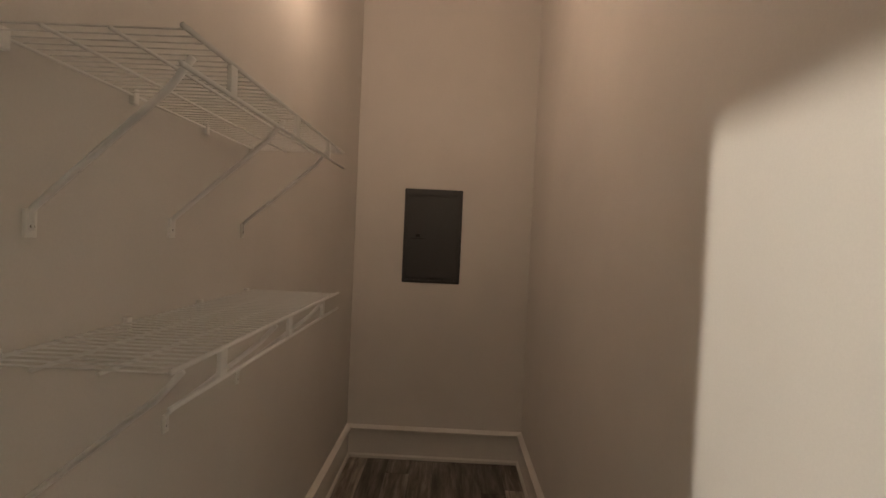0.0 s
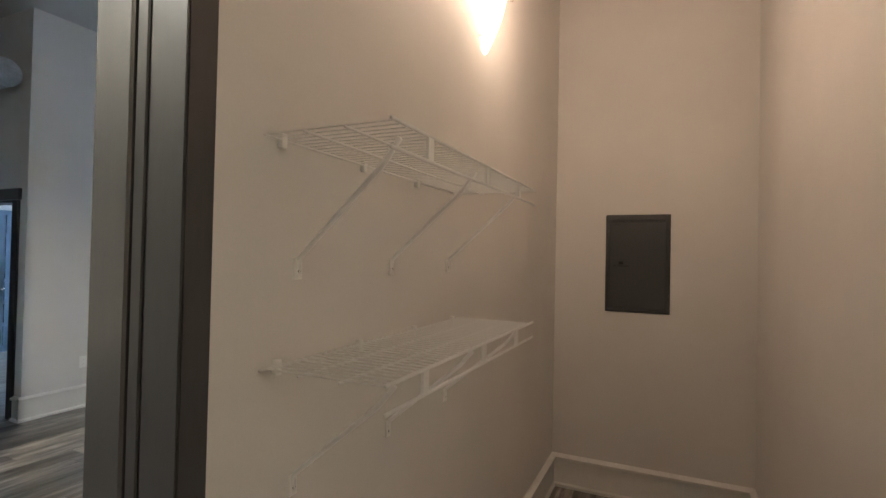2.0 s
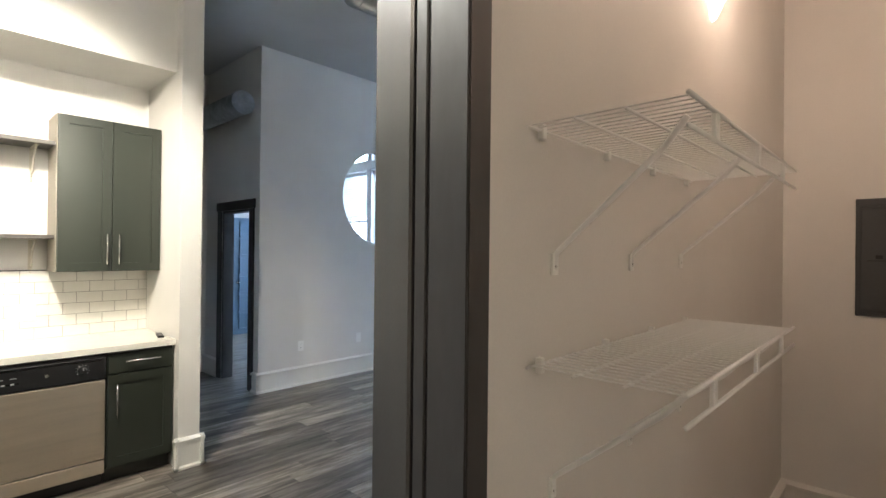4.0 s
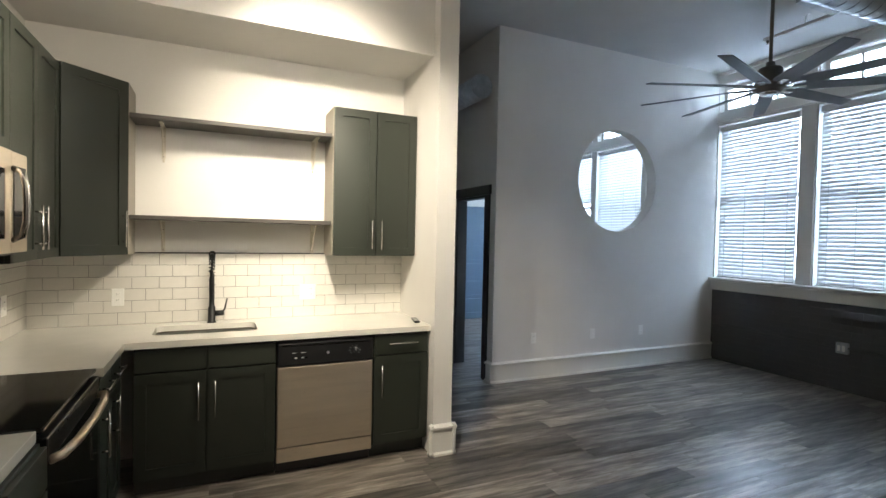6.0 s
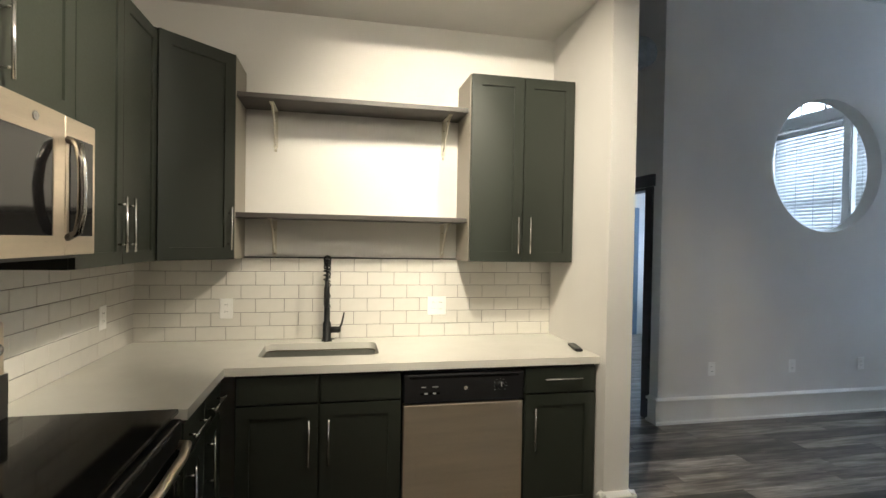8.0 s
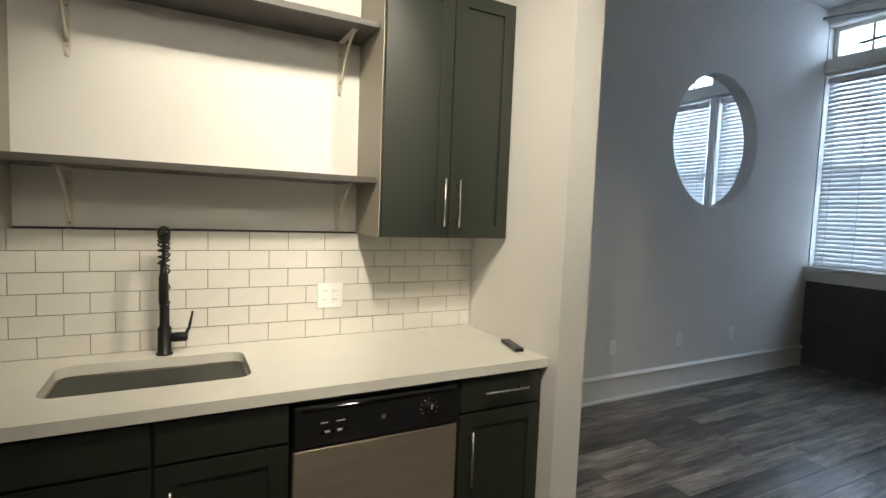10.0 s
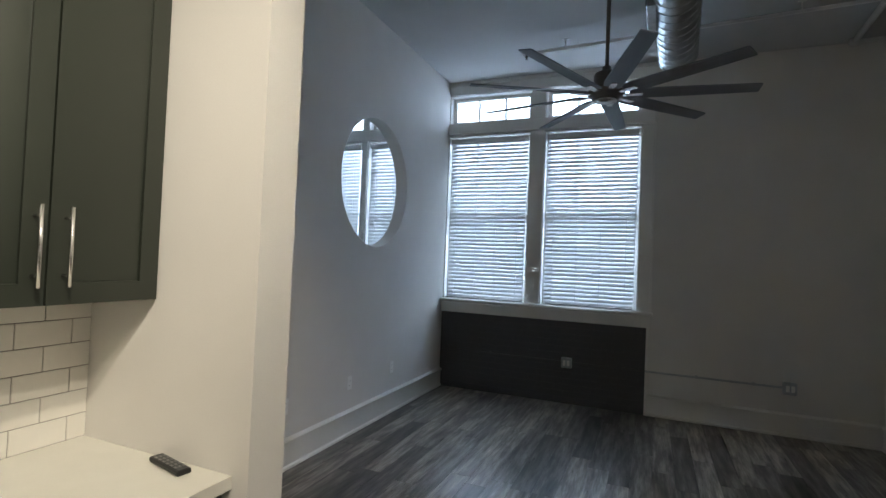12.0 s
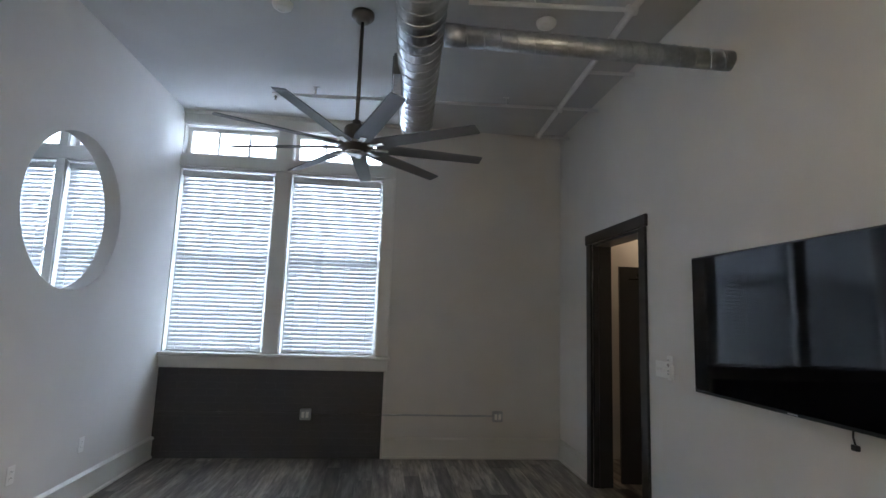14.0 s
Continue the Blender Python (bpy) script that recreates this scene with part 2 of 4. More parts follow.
    bmesh.ops.recalc_face_normals(own, faces=own.faces[:])
    return own


def lathe(profile, sides=32, bm=None):
    """A turned body round z from (radius, z) pairs."""
    own = bm if bm is not None else bmesh.new()
    rings = []
    for r, z in profile:
        if r < 1e-5:
            rings.append([own.verts.new((0, 0, z))])
        else:
            rings.append([own.verts.new((r * math.cos(k * math.tau / sides), r * math.sin(k * math.tau / sides), z)) for k in range(sides)])
    for a, b in zip(rings, rings[1:]):
        for k in range(sides):
            j = (k + 1) % sides
            if len(a) == 1 and len(b) == 1:
                continue
            if len(a) == 1:
                own.faces.new((a[0], b[j], b[k]))
            elif len(b) == 1:
                own.faces.new((a[k], a[j], b[0]))
            else:
                own.faces.new((a[k], a[j], b[j], b[k]))
    for ring in (rings[0], rings[-1]):
        if len(ring) > 1:
            own.faces.new(ring)
    bmesh.ops.recalc_face_normals(own, faces=own.faces[:])
    return own


def slab(axis, a0, a1, u, v, holes=()):
    """A wall with thickness a0..a1 on an axis, spanning u and v, with rectangular holes (u0, u1, v0, v1) through it."""
    us = sorted({*u, *(h[0] for h in holes), *(h[1] for h in holes)})
    vs = sorted({*v, *(h[2] for h in holes), *(h[3] for h in holes)})
    us = [q for q in us if u[0] <= q <= u[1]]
    vs = [q for q in vs if v[0] <= q <= v[1]]
    bm = bmesh.new()

    def solid(i, j):
        if not (0 <= i < len(us) - 1 and 0 <= j < len(vs) - 1):
            return False
        cu, cv = (us[i] + us[i + 1]) / 2, (vs[j] + vs[j + 1]) / 2
        return not any(h[0] < cu < h[1] and h[2] < cv < h[3] for h in holes)

    verts = {}

    def vert(a, uu, vv):
        key = (a, uu, vv)
        if key not in verts:
            co = {"x": (a, uu, vv), "y": (uu, a, vv), "z": (uu, vv, a)}[axis]
            verts[key] = bm.verts.new(co)
        return verts[key]

    for i in range(len(us) - 1):
        for j in range(len(vs) - 1):
            if not solid(i, j):
                continue
            p, q, r, s = us[i], us[i + 1], vs[j], vs[j + 1]
            for a in (a0, a1):
                bm.faces.new((vert(a, p, r), vert(a, q, r), vert(a, q, s), vert(a, p, s)))
            for di, dj, e in ((-1, 0, ((p, r), (p, s))), (1, 0, ((q, r), (q, s))), (0, -1, ((p, r), (q, r))), (0, 1, ((p, s), (q, s)))):
                if not solid(i + di, j + dj):
                    (c, d), (f, g) = e
                    bm.faces.new((vert(a0, c, d), vert(a0, f, g), vert(a1, f, g), vert(a1, c, d)))
    bmesh.ops.recalc_face_normals(bm, faces=bm.faces[:])
    return bm


def extrude_profile(profile, p0, p1, out):
    """A moulding from p0 to p1 on the floor; profile pairs are (distance out from the wall, height)."""
    bm = bmesh.new()
    p0, p1, o = Vector(p0), Vector(p1), Vector(out)
    a = [bm.verts.new(p0 + o * d + Vector((0, 0, h))) for d, h in profile]
    b = [bm.verts.new(p1 + o * d + Vector((0, 0, h))) for d, h in profile]
    n = len(profile)
    for k in range(n):
        bm.faces.new((a[k], a[(k + 1) % n], b[(k + 1) % n], b[k]))
    bm.faces.new(a)
    bm.faces.new(b[::-1])
    bmesh.ops.recalc_face_normals(bm, faces=bm.faces[:])
    return bm


BASE = ((0, 0), (0.030, 0), (0.030, 0.018), (0.018, 0.028), (0.018, 0.185), (0.030, 0.188), (0.032, 0.205), (0.020, 0.213), (0.006, 0.222), (0, 0.222))


def baseboard(p0, p1, out):
    ob = obj("baseboard", extrude_profile(BASE, p0, p1, out), WHITE)
    return structure(ob, "tall white painted wooden baseboard with a moulded cap", "baseboard")


# ---------- plan ----------
CEIL_Z = 3.77
ROUND_X, WIN_Y, TV_X = -5.055, 5.95, -0.665
SINK_X, STOVE_Y = -4.41, -1.19
STUB_Y0, STUB_Y1, STUB_END = 1.295, 1.44, -3.685
HALL_Y = 2.57
CLO_L, CLO_R, CLO_B = -0.48, 0.735, 3.58
CLO_F = 0.62
DOOR_L, DOOR_R, DOOR_Z = -0.545, 0.70, 2.70
SOFFIT_Z, SOFFIT_X = 2.83, -3.785
WEST_X = -8.9
EAST_X = 1.9

# ---------- structure ----------
structure(obj("floor", box(WEST_X - 0.2, EAST_X + 0.2, STOVE_Y - 0.2, WIN_Y + 0.3, -0.12, -0.006), GROUT), "grey wood-look vinyl plank floor", "floor")
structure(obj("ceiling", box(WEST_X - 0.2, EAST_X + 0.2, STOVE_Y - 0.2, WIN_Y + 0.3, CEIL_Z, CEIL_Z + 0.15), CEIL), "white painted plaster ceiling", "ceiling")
# the stretch east of x = -1.10 is unseen, added to cut off lamplight
SOFF = slab("z", SOFFIT_Z, CEIL_Z, (SINK_X, EAST_X), (STOVE_Y, STUB_Y0), ((SOFFIT_X, -1.10, -0.66, 5.0), (-1.2, EAST_X + 1, CLO_F, 5.0)))
structure(obj("ceiling_soffit", SOFF, PAINT), "painted plaster kitchen soffit with an unseen extension over the entry", "soffit")

LW = [(-5.045, -4.022), (-3.838, -2.80)]
# the westmost bedroom window is unseen, added to brighten that room
BW = [(-8.66, -7.50), (-7.37, -6.335), (-6.225, -5.20)]
WIN_Z0, WIN_Z1, TRA_Z0, TRA_Z1 = 1.09, 3.10, 3.265, 3.61
holes = [(a, b, WIN_Z0, WIN_Z1) for a, b in LW + BW] + [(a, b, TRA_Z0, TRA_Z1) for a, b in LW + BW]
structure(obj("wall_north", slab("y", WIN_Y, WIN_Y + 0.25, (WEST_X, EAST_X), (0, CEIL_Z), holes), PAINT), "grey-white painted plaster window wall", "wall")

# wall with the round opening
RY, RZ, RR = 4.25, 2.252, 0.600
sq = 0.75
rw = slab("x", ROUND_X - 0.13, ROUND_X, (HALL_Y, WIN_Y), (0, CEIL_Z), ((RY - sq, RY + sq, RZ - sq, RZ + sq),))
N = 96
rings = {}
for x in (ROUND_X - 0.13, ROUND_X):
    ci, ou = [], []
    for k in range(N):
        a = k * math.tau / N
        c, s = math.cos(a), math.sin(a)
        m = max(abs(c), abs(s))
        ci.append(rw.verts.new((x, RY + RR * c, RZ + RR * s)))
        ou.append(rw.verts.new((x, RY + sq * c / m, RZ + sq * s / m)))
    rings[x] = ci
    for k in range(N):
        j = (k + 1) % N
        rw.faces.new((ci[k], ci[j], ou[j], ou[k]))
ca, cb = rings[ROUND_X - 0.13], rings[ROUND_X]
for k in range(N):
    j = (k + 1) % N
    rw.faces.new((ca[k], cb[k], cb[j], ca[j]))
bmesh.ops.recalc_face_normals(rw, faces=rw.faces[:])
structure(obj("wall_round_window", rw, PAINT), "grey-white painted wall with a large round opening", "wall")

BD0, BD1, BDZ = -5.985, -5.262, 2.012
structure(obj("wall_hall", slab("y", HALL_Y, HALL_Y + 0.13, (WEST_X, ROUND_X - 0.13), (0, CEIL_Z), ((BD0, BD1, -1, BDZ),)), PAINT), "grey-white painted hall wall", "wall")
structure(obj("wall_stub", slab("y", STUB_Y0, STUB_Y1, (WEST_X, STUB_END), (0, CEIL_Z)), PAINT), "cream painted end wall of the kitchen", "wall")
structure(obj("wall_sink", slab("x", SINK_X - 0.12, SINK_X, (STOVE_Y, STUB_Y0), (0, CEIL_Z)), PAINT), "cream painted kitchen sink wall", "wall")
structure(obj("wall_south", slab("y", STOVE_Y - 0.15, STOVE_Y, (SINK_X - 0.12, EAST_X), (0, CEIL_Z)), PAINT), "cream painted kitchen stove wall", "wall")
structure(obj("wall_east", slab("x", EAST_X, EAST_X + 0.15, (STOVE_Y, WIN_Y), (0, CEIL_Z)), PAINT), "painted entry wall", "wall")
structure(obj("wall_west", slab("x", WEST_X - 0.15, WEST_X, (STUB_Y0, WIN_Y), (0, CEIL_Z)), PAINT), "painted bedroom wall", "wall")
structure(obj("wall_hall_end", slab("x", -6.60, -6.47, (STUB_Y1, HALL_Y), (0, CEIL_Z), ((1.5, 2.33, -1, BDZ),)), PAINT), "grey-white painted hall end wall", "wall")
TD0, TD1, TDZ = 4.07, 5.02, 2.33
structure(obj("wall_screen", slab("x", TV_X, CLO_L, (CLO_F + 0.08, WIN_Y), (0, CEIL_Z), ((TD0, TD1, -1, TDZ),)), PAINT), "grey-white painted wall behind the television", "wall")
structure(obj("wall_closet_back", slab("y", CLO_B, CLO_B + 0.12, (CLO_L, CLO_R + 0.12), (0, CEIL_Z)), PAINT), "beige painted closet back wall", "wall")
structure(obj("wall_closet_side", slab("x", CLO_R, CLO_R + 0.12, (CLO_F, CLO_B), (0, CEIL_Z)), PAINT), "beige painted closet side wall", "wall")
structure(obj("wall_closet_front", slab("y", CLO_F + 0.02, CLO_F + 0.10, (CLO_L, CLO_R), (0, CEIL_Z), ((CLO_L, DOOR_R, -1, DOOR_Z),)), PAINT), "painted wall over the closet opening", "wall")
structure(obj("wall_entry", slab("y", CLO_F, CLO_F + 0.14, (CLO_R + 0.12, EAST_X), (0, CEIL_Z)), PAINT), "painted entry wall", "wall")
structure(obj("wall_utility", slab("x", 1.2, 1.3, (CLO_B + 0.12, WIN_Y), (0, CEIL_Z)), PAINT), "painted utility room wall", "wall")

# baseboards
baseboard((ROUND_X, HALL_Y - 0.03, 0), (ROUND_X, WIN_Y, 0), (1, 0, 0))
baseboard((ROUND_X, HALL_Y, 0), (BD1 + 0.09, HALL_Y, 0), (0, -1, 0))
baseboard((-2.66, WIN_Y, 0), (TV_X, WIN_Y, 0), (0, -1, 0))
baseboard((TV_X, WIN_Y - 0.03, 0), (TV_X, TD1 + 0.11, 0), (-1, 0, 0))
baseboard((TV_X, TD0 - 0.11, 0), (TV_X, CLO_F, 0), (-1, 0, 0))
baseboard((CLO_L, CLO_F + 0.16, 0), (CLO_L, CLO_B, 0), (1, 0, 0))
baseboard((CLO_L, CLO_B, 0), (CLO_R, CLO_B, 0), (0, -1, 0))
baseboard((CLO_R, CLO_F + 0.16, 0), (CLO_R, CLO_B, 0), (-1, 0, 0))
baseboard((STUB_END - 0.02, STUB_Y0, 0), (STUB_END + 0.03, STUB_Y0, 0), (0, -1, 0))
baseboard((STUB_END, STUB_Y0 - 0.03, 0), (STUB_END, STUB_Y1 + 0.03, 0), (1, 0, 0))
baseboard((WEST_X, STUB_Y1, 0), (STUB_END + 0.03, STUB_Y1, 0), (0, 1, 0))
baseboard((-6.47, HALL_Y, 0), (BD0 - 0.1, HALL_Y, 0), (0, -1, 0))

# ---------- trim, doors and windows ----------
UP = Vector((0, 0, 1))


def casing_y(name, y, out, x0, x1, z1, w, head, proud, label):
    """A dark door casing on a wall of constant y, round the opening x0..x1, z1; head is the lintel's height."""
    top = structure(new(name), label, "door frame")
    lo, hi = (y - proud, y) if out < 0 else (y, y + proud)
    part("jamb_casing", box(x0 - w, x0, lo, hi, 0, z1, 0.004), DARK, top)
    part("jamb_casing", box(x1, x1 + w, lo, hi, 0, z1, 0.004), DARK, top)
    part("head_casing", box(x0 - w - 0.02, x1 + w + 0.02, lo - 0.006 if out < 0 else lo, hi if out < 0 else hi + 0.006, z1, z1 + head, 0.004), DARK, top)
    return top


def casing_x(name, x, out, y0, y1, z1, w, head, proud, label):
    top = structure(new(name), label, "door frame")
    lo, hi = (x - proud, x) if out < 0 else (x, x + proud)
    part("jamb_casing", box(lo, hi, y0 - w, y0, 0, z1, 0.004), DARK, top)
    part("jamb_casing", box(lo, hi, y1, y1 + w, 0, z1, 0.004), DARK, top)
    part("head_casing", box(lo - 0.006 if out < 0 else lo, hi if out < 0 else hi + 0.006, y0 - w - 0.02, y1 + w + 0.02, z1, z1 + head, 0.004), DARK, top)
    return top


t1 = casing_y("door_frame_bedroom", HALL_Y, -1, BD0, BD1, BDZ, 0.10, 0.105, 0.022, "charcoal painted door frame of the bedroom")
part("jamb", box(BD0, BD0 + 0.022, HALL_Y, HALL_Y + 0.13, 0, BDZ), DARK, t1)
part("jamb", box(BD1 - 0.022, BD1, HALL_Y, HALL_Y + 0.13, 0, BDZ), DARK, t1)
part("jamb", box(BD0 + 0.022, BD1 - 0.022, HALL_Y, HALL_Y + 0.13, BDZ - 0.022, BDZ), DARK, t1)
casing_x("door_frame_hall", -6.47, 1, 1.5, 2.33, BDZ, 0.10, 0.105, 0.022, "charcoal painted door frame at the hall's end")
t2 = casing_x("door_frame_utility", TV_X, -1, TD0, TD1, TDZ, 0.105, 0.10, 0.022, "tall charcoal painted door frame beside the television")
for y0, y1 in ((TD0, TD0 + 0.025), (TD1 - 0.025, TD1)):
    part("jamb", box(TV_X, CLO_L, y0, y1, 0, TDZ), DARK, t2)
part("jamb", box(TV_X, CLO_L, TD0 + 0.025, TD1 - 0.025, TDZ - 0.025, TDZ), DARK, t2)
part("door_stop", box(TV_X + 0.05, TV_X + 0.09, TD1 - 0.038, TD1 - 0.025, 0, TDZ - 0.025), DARK, t2)

# closet opening: a deep charcoal post with stepped casing
t3 = structure(new("door_frame_closet"), "charcoal painted stepped frame of the closet opening", "door frame")
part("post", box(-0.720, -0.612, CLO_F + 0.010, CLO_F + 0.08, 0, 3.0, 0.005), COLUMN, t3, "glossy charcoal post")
part("jamb", box(-0.612, -0.478, CLO_F + 0.023, CLO_F + 0.0785, 0, DOOR_Z), DARK, t3)
part("casing_step", box(-0.608, -0.577, CLO_F + 0.016, CLO_F + 0.023, 0, DOOR_Z, 0.003), DARK, t3)
part("casing_step", box(-0.574, -0.480, CLO_F + 0.019, CLO_F + 0.023, 0, DOOR_Z, 0.003), DARK, t3)
part("head_casing", box(-0.605, DOOR_R + 0.07, CLO_F - 0.02, CLO_F + 0.018, DOOR_Z, DOOR_Z + 0.1, 0.004), DARK, t3)
part("jamb", box(DOOR_R, CLO_R, CLO_F - 0.02, CLO_F + 0.018, 0, DOOR_Z, 0.004), DARK, t3)


def panel_door(name, w, h, panels, mat, label, m):
    """A panelled door leaf; local x across, front at y = 0."""
    top = thing(name, label, "door", m)
    part("leaf", box(0, w, 0.008, 0.037, 0, h, 0.002), mat, top)
    step = (h - 0.12) / panels
    for k in range(panels):
        z0 = 0.10 + k * step
        bm = box(0.12, w - 0.12, -0.002, 0.010, z0 + 0.02, z0 + step - 0.07)
        part("raised_panel", bm, mat, top)
        part("panel_moulding", frame_ring(0.10, w - 0.10, z0, z0 + step - 0.05, 0.020, -0.016, 0.009), mat, top)
    part("knob", tube([(0.06, 0.008, 0.95), (0.06, -0.035, 0.95), (0.06, -0.04, 0.95), (0.06, -0.062, 0.95)], [0.010, 0.010, 0.026, 0.022]), CHROME, top, "satin nickel knob", True)
    return top


def frame_ring(x0, x1, z0, z1, w, ya, yb, bm=None):
    """Four flat bars round a rectangle in the x-z plane, between depths ya and yb."""
    own = slab("y", ya, yb, (x0, x1), (z0, z1), ((x0 + w, x1 - w, z0 + w, z1 - w),))
    return own if bm is None else join(bm, own)


panel_door("door_bedroom", 0.85, 2.13, 6, DAYLITDOOR, "closed whitish panelled door in the bedroom, tinted with blue daylight", pose(WEST_X + 0.045, 4.0, 0.0, 0, 0, 90))
ud = thing("door_utility", "dark charcoal door leaf standing open in the utility room", "door", pose(-0.36, 5.06, 0, 0, 0, -4))
part("leaf", box(0, 0.80, 0, 0.04, 0.012, 2.12, 0.003), DARK, ud)
part("coat_hook", tube([(0.17, 0.0, 2.02), (0.17, -0.03, 2.02), (0.17, -0.045, 2.05)], 0.006), BLACKMET, ud, "black metal hook")
part("hook_bar", box(0.09, 0.27, -0.012, 0.0, 1.985, 2.0, 0.002), BLACKMET, ud, "black metal hook bar")

# window woodwork
wt = structure(new("window_casing"), "white painted wooden window casing and sill", "window casing")
Y0 = WIN_Y
part("head_casing", box(ROUND_X, -2.665, Y0 - 0.022, Y0, 3.62, CEIL_Z - 0.04, 0.003), WHITE, wt)
part("crown", box(ROUND_X, -2.645, Y0 - 0.055, Y0, CEIL_Z - 0.04, CEIL_Z - 0.002, 0.005), WHITE, wt)
part("transom_rail", box(ROUND_X, -2.665, Y0 - 0.026, Y0, 3.135, 3.255, 0.004), WHITE, wt)
part("transom_ledge", box(ROUND_X, -2.655, Y0 - 0.042, Y0, 3.115, 3.135, 0.004), WHITE, wt)
part("mullion", box(-4.012, -3.848, Y0 - 0.020, Y0, 1.09, 3.115, 0.003), WHITE, wt)
part("mullion", box(-4.012, -3.848, Y0 - 0.020, Y0, 3.255, 3.62, 0.003), WHITE, wt)
part("side_casing", box(-2.79, -2.67, Y0 - 0.020, Y0, 1.09, 3.115, 0.003), WHITE, wt)
part("side_casing", box(-2.79, -2.67, Y0 - 0.020, Y0, 3.255, 3.62, 0.003), WHITE, wt)
part("side_bead", box(-2.67, -2.648, Y0 - 0.030, Y0, 1.09, 3.115, 0.003), WHITE, wt)
part("sill", box(ROUND_X, -2.63, Y0 - 0.105, Y0, 1.050, 1.088, 0.010, seg=3), WHITE, wt)
part("apron", box(ROUND_X, -2.655, Y0 - 0.050, Y0, 0.925, 1.050, 0.006), WHITE, wt)
part("corner_bead", box(-2.69, -2.66, Y0 - 0.028, Y0, 0.0, 0.925, 0.003), WHITE, wt)


bt = structure(new("window_casing_bedroom"), "white painted wooden casing of the bedroom windows", "window casing")
part("mullion", box(-6.325, -6.235, Y0 - 0.020, Y0, 1.09, 3.115, 0.003), WHITE, bt)
part("mullion", box(-6.325, -6.235, Y0 - 0.020, Y0, 3.255, 3.62, 0.003), WHITE, bt)
part("transom_rail", box(-8.70, ROUND_X - 0.13, Y0 - 0.026, Y0, 3.115, 3.255, 0.004), WHITE, bt)
part("head_casing", box(-8.70, ROUND_X - 0.13, Y0 - 0.022, Y0, 3.62, 3.70, 0.003), WHITE, bt)
part("sill", box(-8.70, ROUND_X - 0.13, Y0 - 0.105, Y0, 1.050, 1.088, 0.010, seg=2), WHITE, bt)


def sash_window(name, x0, x1, z0, z1, bars, label, y=0.0):
    top = structure(new(name), label, "window")
    a, b = WIN_Y + 0.10 + y, WIN_Y + 0.145 + y
    part("window_frame", frame_ring(x0, x1, z0, z1, 0.045, a, b), WHITE, top)
    for k in range(1, bars + 1):
        xc = x0 + (x1 - x0) * k / (bars + 1)
        part("glazing_bar", box(xc - 0.011, xc + 0.011, a + 0.006, b - 0.006, z0 + 0.045, z1 - 0.045), WHITE, top)
    if z1 - z0 > 1:
        zc = z0 + (z1 - z0) * 0.515
        part("meeting_rail", box(x0 + 0.045, x1 - 0.045, a - 0.03, b - 0.001, zc - 0.025, zc + 0.025, 0.003), WHITE, top)
    g = part("pane", box(x0 + 0.045, x1 - 0.045, a + 0.018, a + 0.022, z0 + 0.045, z1 - 0.045), GLASS, top)
    g.visible_shadow = False
    return top


n = 0
for a, b in LW + BW:
    n += 1
    sash_window("window_%d" % n, a, b, WIN_Z0, WIN_Z1, 2, "white double-hung sash window behind a blind")
    n += 1
    sash_window("window_%d" % n, a, b, TRA_Z0, TRA_Z1, 2, "white three-light transom window")

SLAT_MESH = None


def blind(x0, x1, z0, z1, label):
    global SLAT_MESH
    top = thing("window_blind", label, "blind", pose(x0, WIN_Y + 0.035, z0), "window blinds")
    w = x1 - x0
    part("headrail", box(0, w, -0.03, 0.03, z1 - z0 - 0.055, z1 - z0, 0.003), SLAT, top)
    part("bottom_rail", box(0.004, w - 0.004, -0.026, 0.026, 0.0, 0.018, 0.005), SLAT, top)
    span_z = z1 - z0 - 0.055 - 0.03
    count = round(span_z / 0.0465) + 1
    if SLAT_MESH is None:
        bm = bmesh.new()
        tilt = radians(61)
        cols = []
        for i in range(5):
            s = (i / 4 - 0.5) * 0.0535
            crown = 0.004 * (1 - (2 * s / 0.0535) ** 2)
            yy, zz = s * math.cos(tilt) - crown * math.sin(tilt), s * math.sin(tilt) + crown * math.cos(tilt)
            cols.append((yy, zz))
        th = 0.0025
        ring = [(y, z) for y, z in cols] + [(y + th * math.sin(tilt), z - th * math.cos(tilt)) for y, z in reversed(cols)]
        va = [bm.verts.new((0, y, z)) for y, z in ring]
        vb = [bm.verts.new((1, y, z)) for y, z in ring]
        k = len(ring)
        for i in range(k):
            bm.faces.new((va[i], va[(i + 1) % k], vb[(i + 1) % k], vb[i]))
        bm.faces.new(va)
        bm.faces.new(vb[::-1])
        bmesh.ops.recalc_face_normals(bm, faces=bm.faces[:])
        SLAT_MESH = bpy.data.meshes.new("slat")
        bm.to_mesh(SLAT_MESH)
        bm.free()
        SLAT_MESH.materials.append(SLAT)
    for i in range(count):
        s = new("slat", SLAT_MESH)
        s.parent = top
        s.location = (0.006, 0, 0.035 + span_z * i / (count - 1))
        s.scale = (w - 0.012, 1, 1)
        s.rotation_euler = (random.uniform(-0.02, 0.02), random.uniform(-0.0004, 0.0004), 0)
    for f in (0.10, 0.37, 0.63, 0.90):
        part("ladder_cord", tube([(w * f, -0.027, 0.01), (w * f, -0.027, z1 - z0 - 0.05)], 0.0022, sides=5), SLAT, top)
    return top


for a, b in LW:
    blind(a + 0.022, b - 0.022, WIN_Z0 + 0.004, WIN_Z1 - 0.03, "white slatted blind lowered over a bright window")
for a, b in BW:
    # blind of the added window is half raised to let in more daylight
    half = a < -8
    blind(a + 0.022, b - 0.022, 2.20 if half else WIN_Z0 + 0.004, WIN_Z1 - 0.03, "white slatted blind half raised in the added, unseen bedroom window" if half else "white slatted blind in the bedroom window")

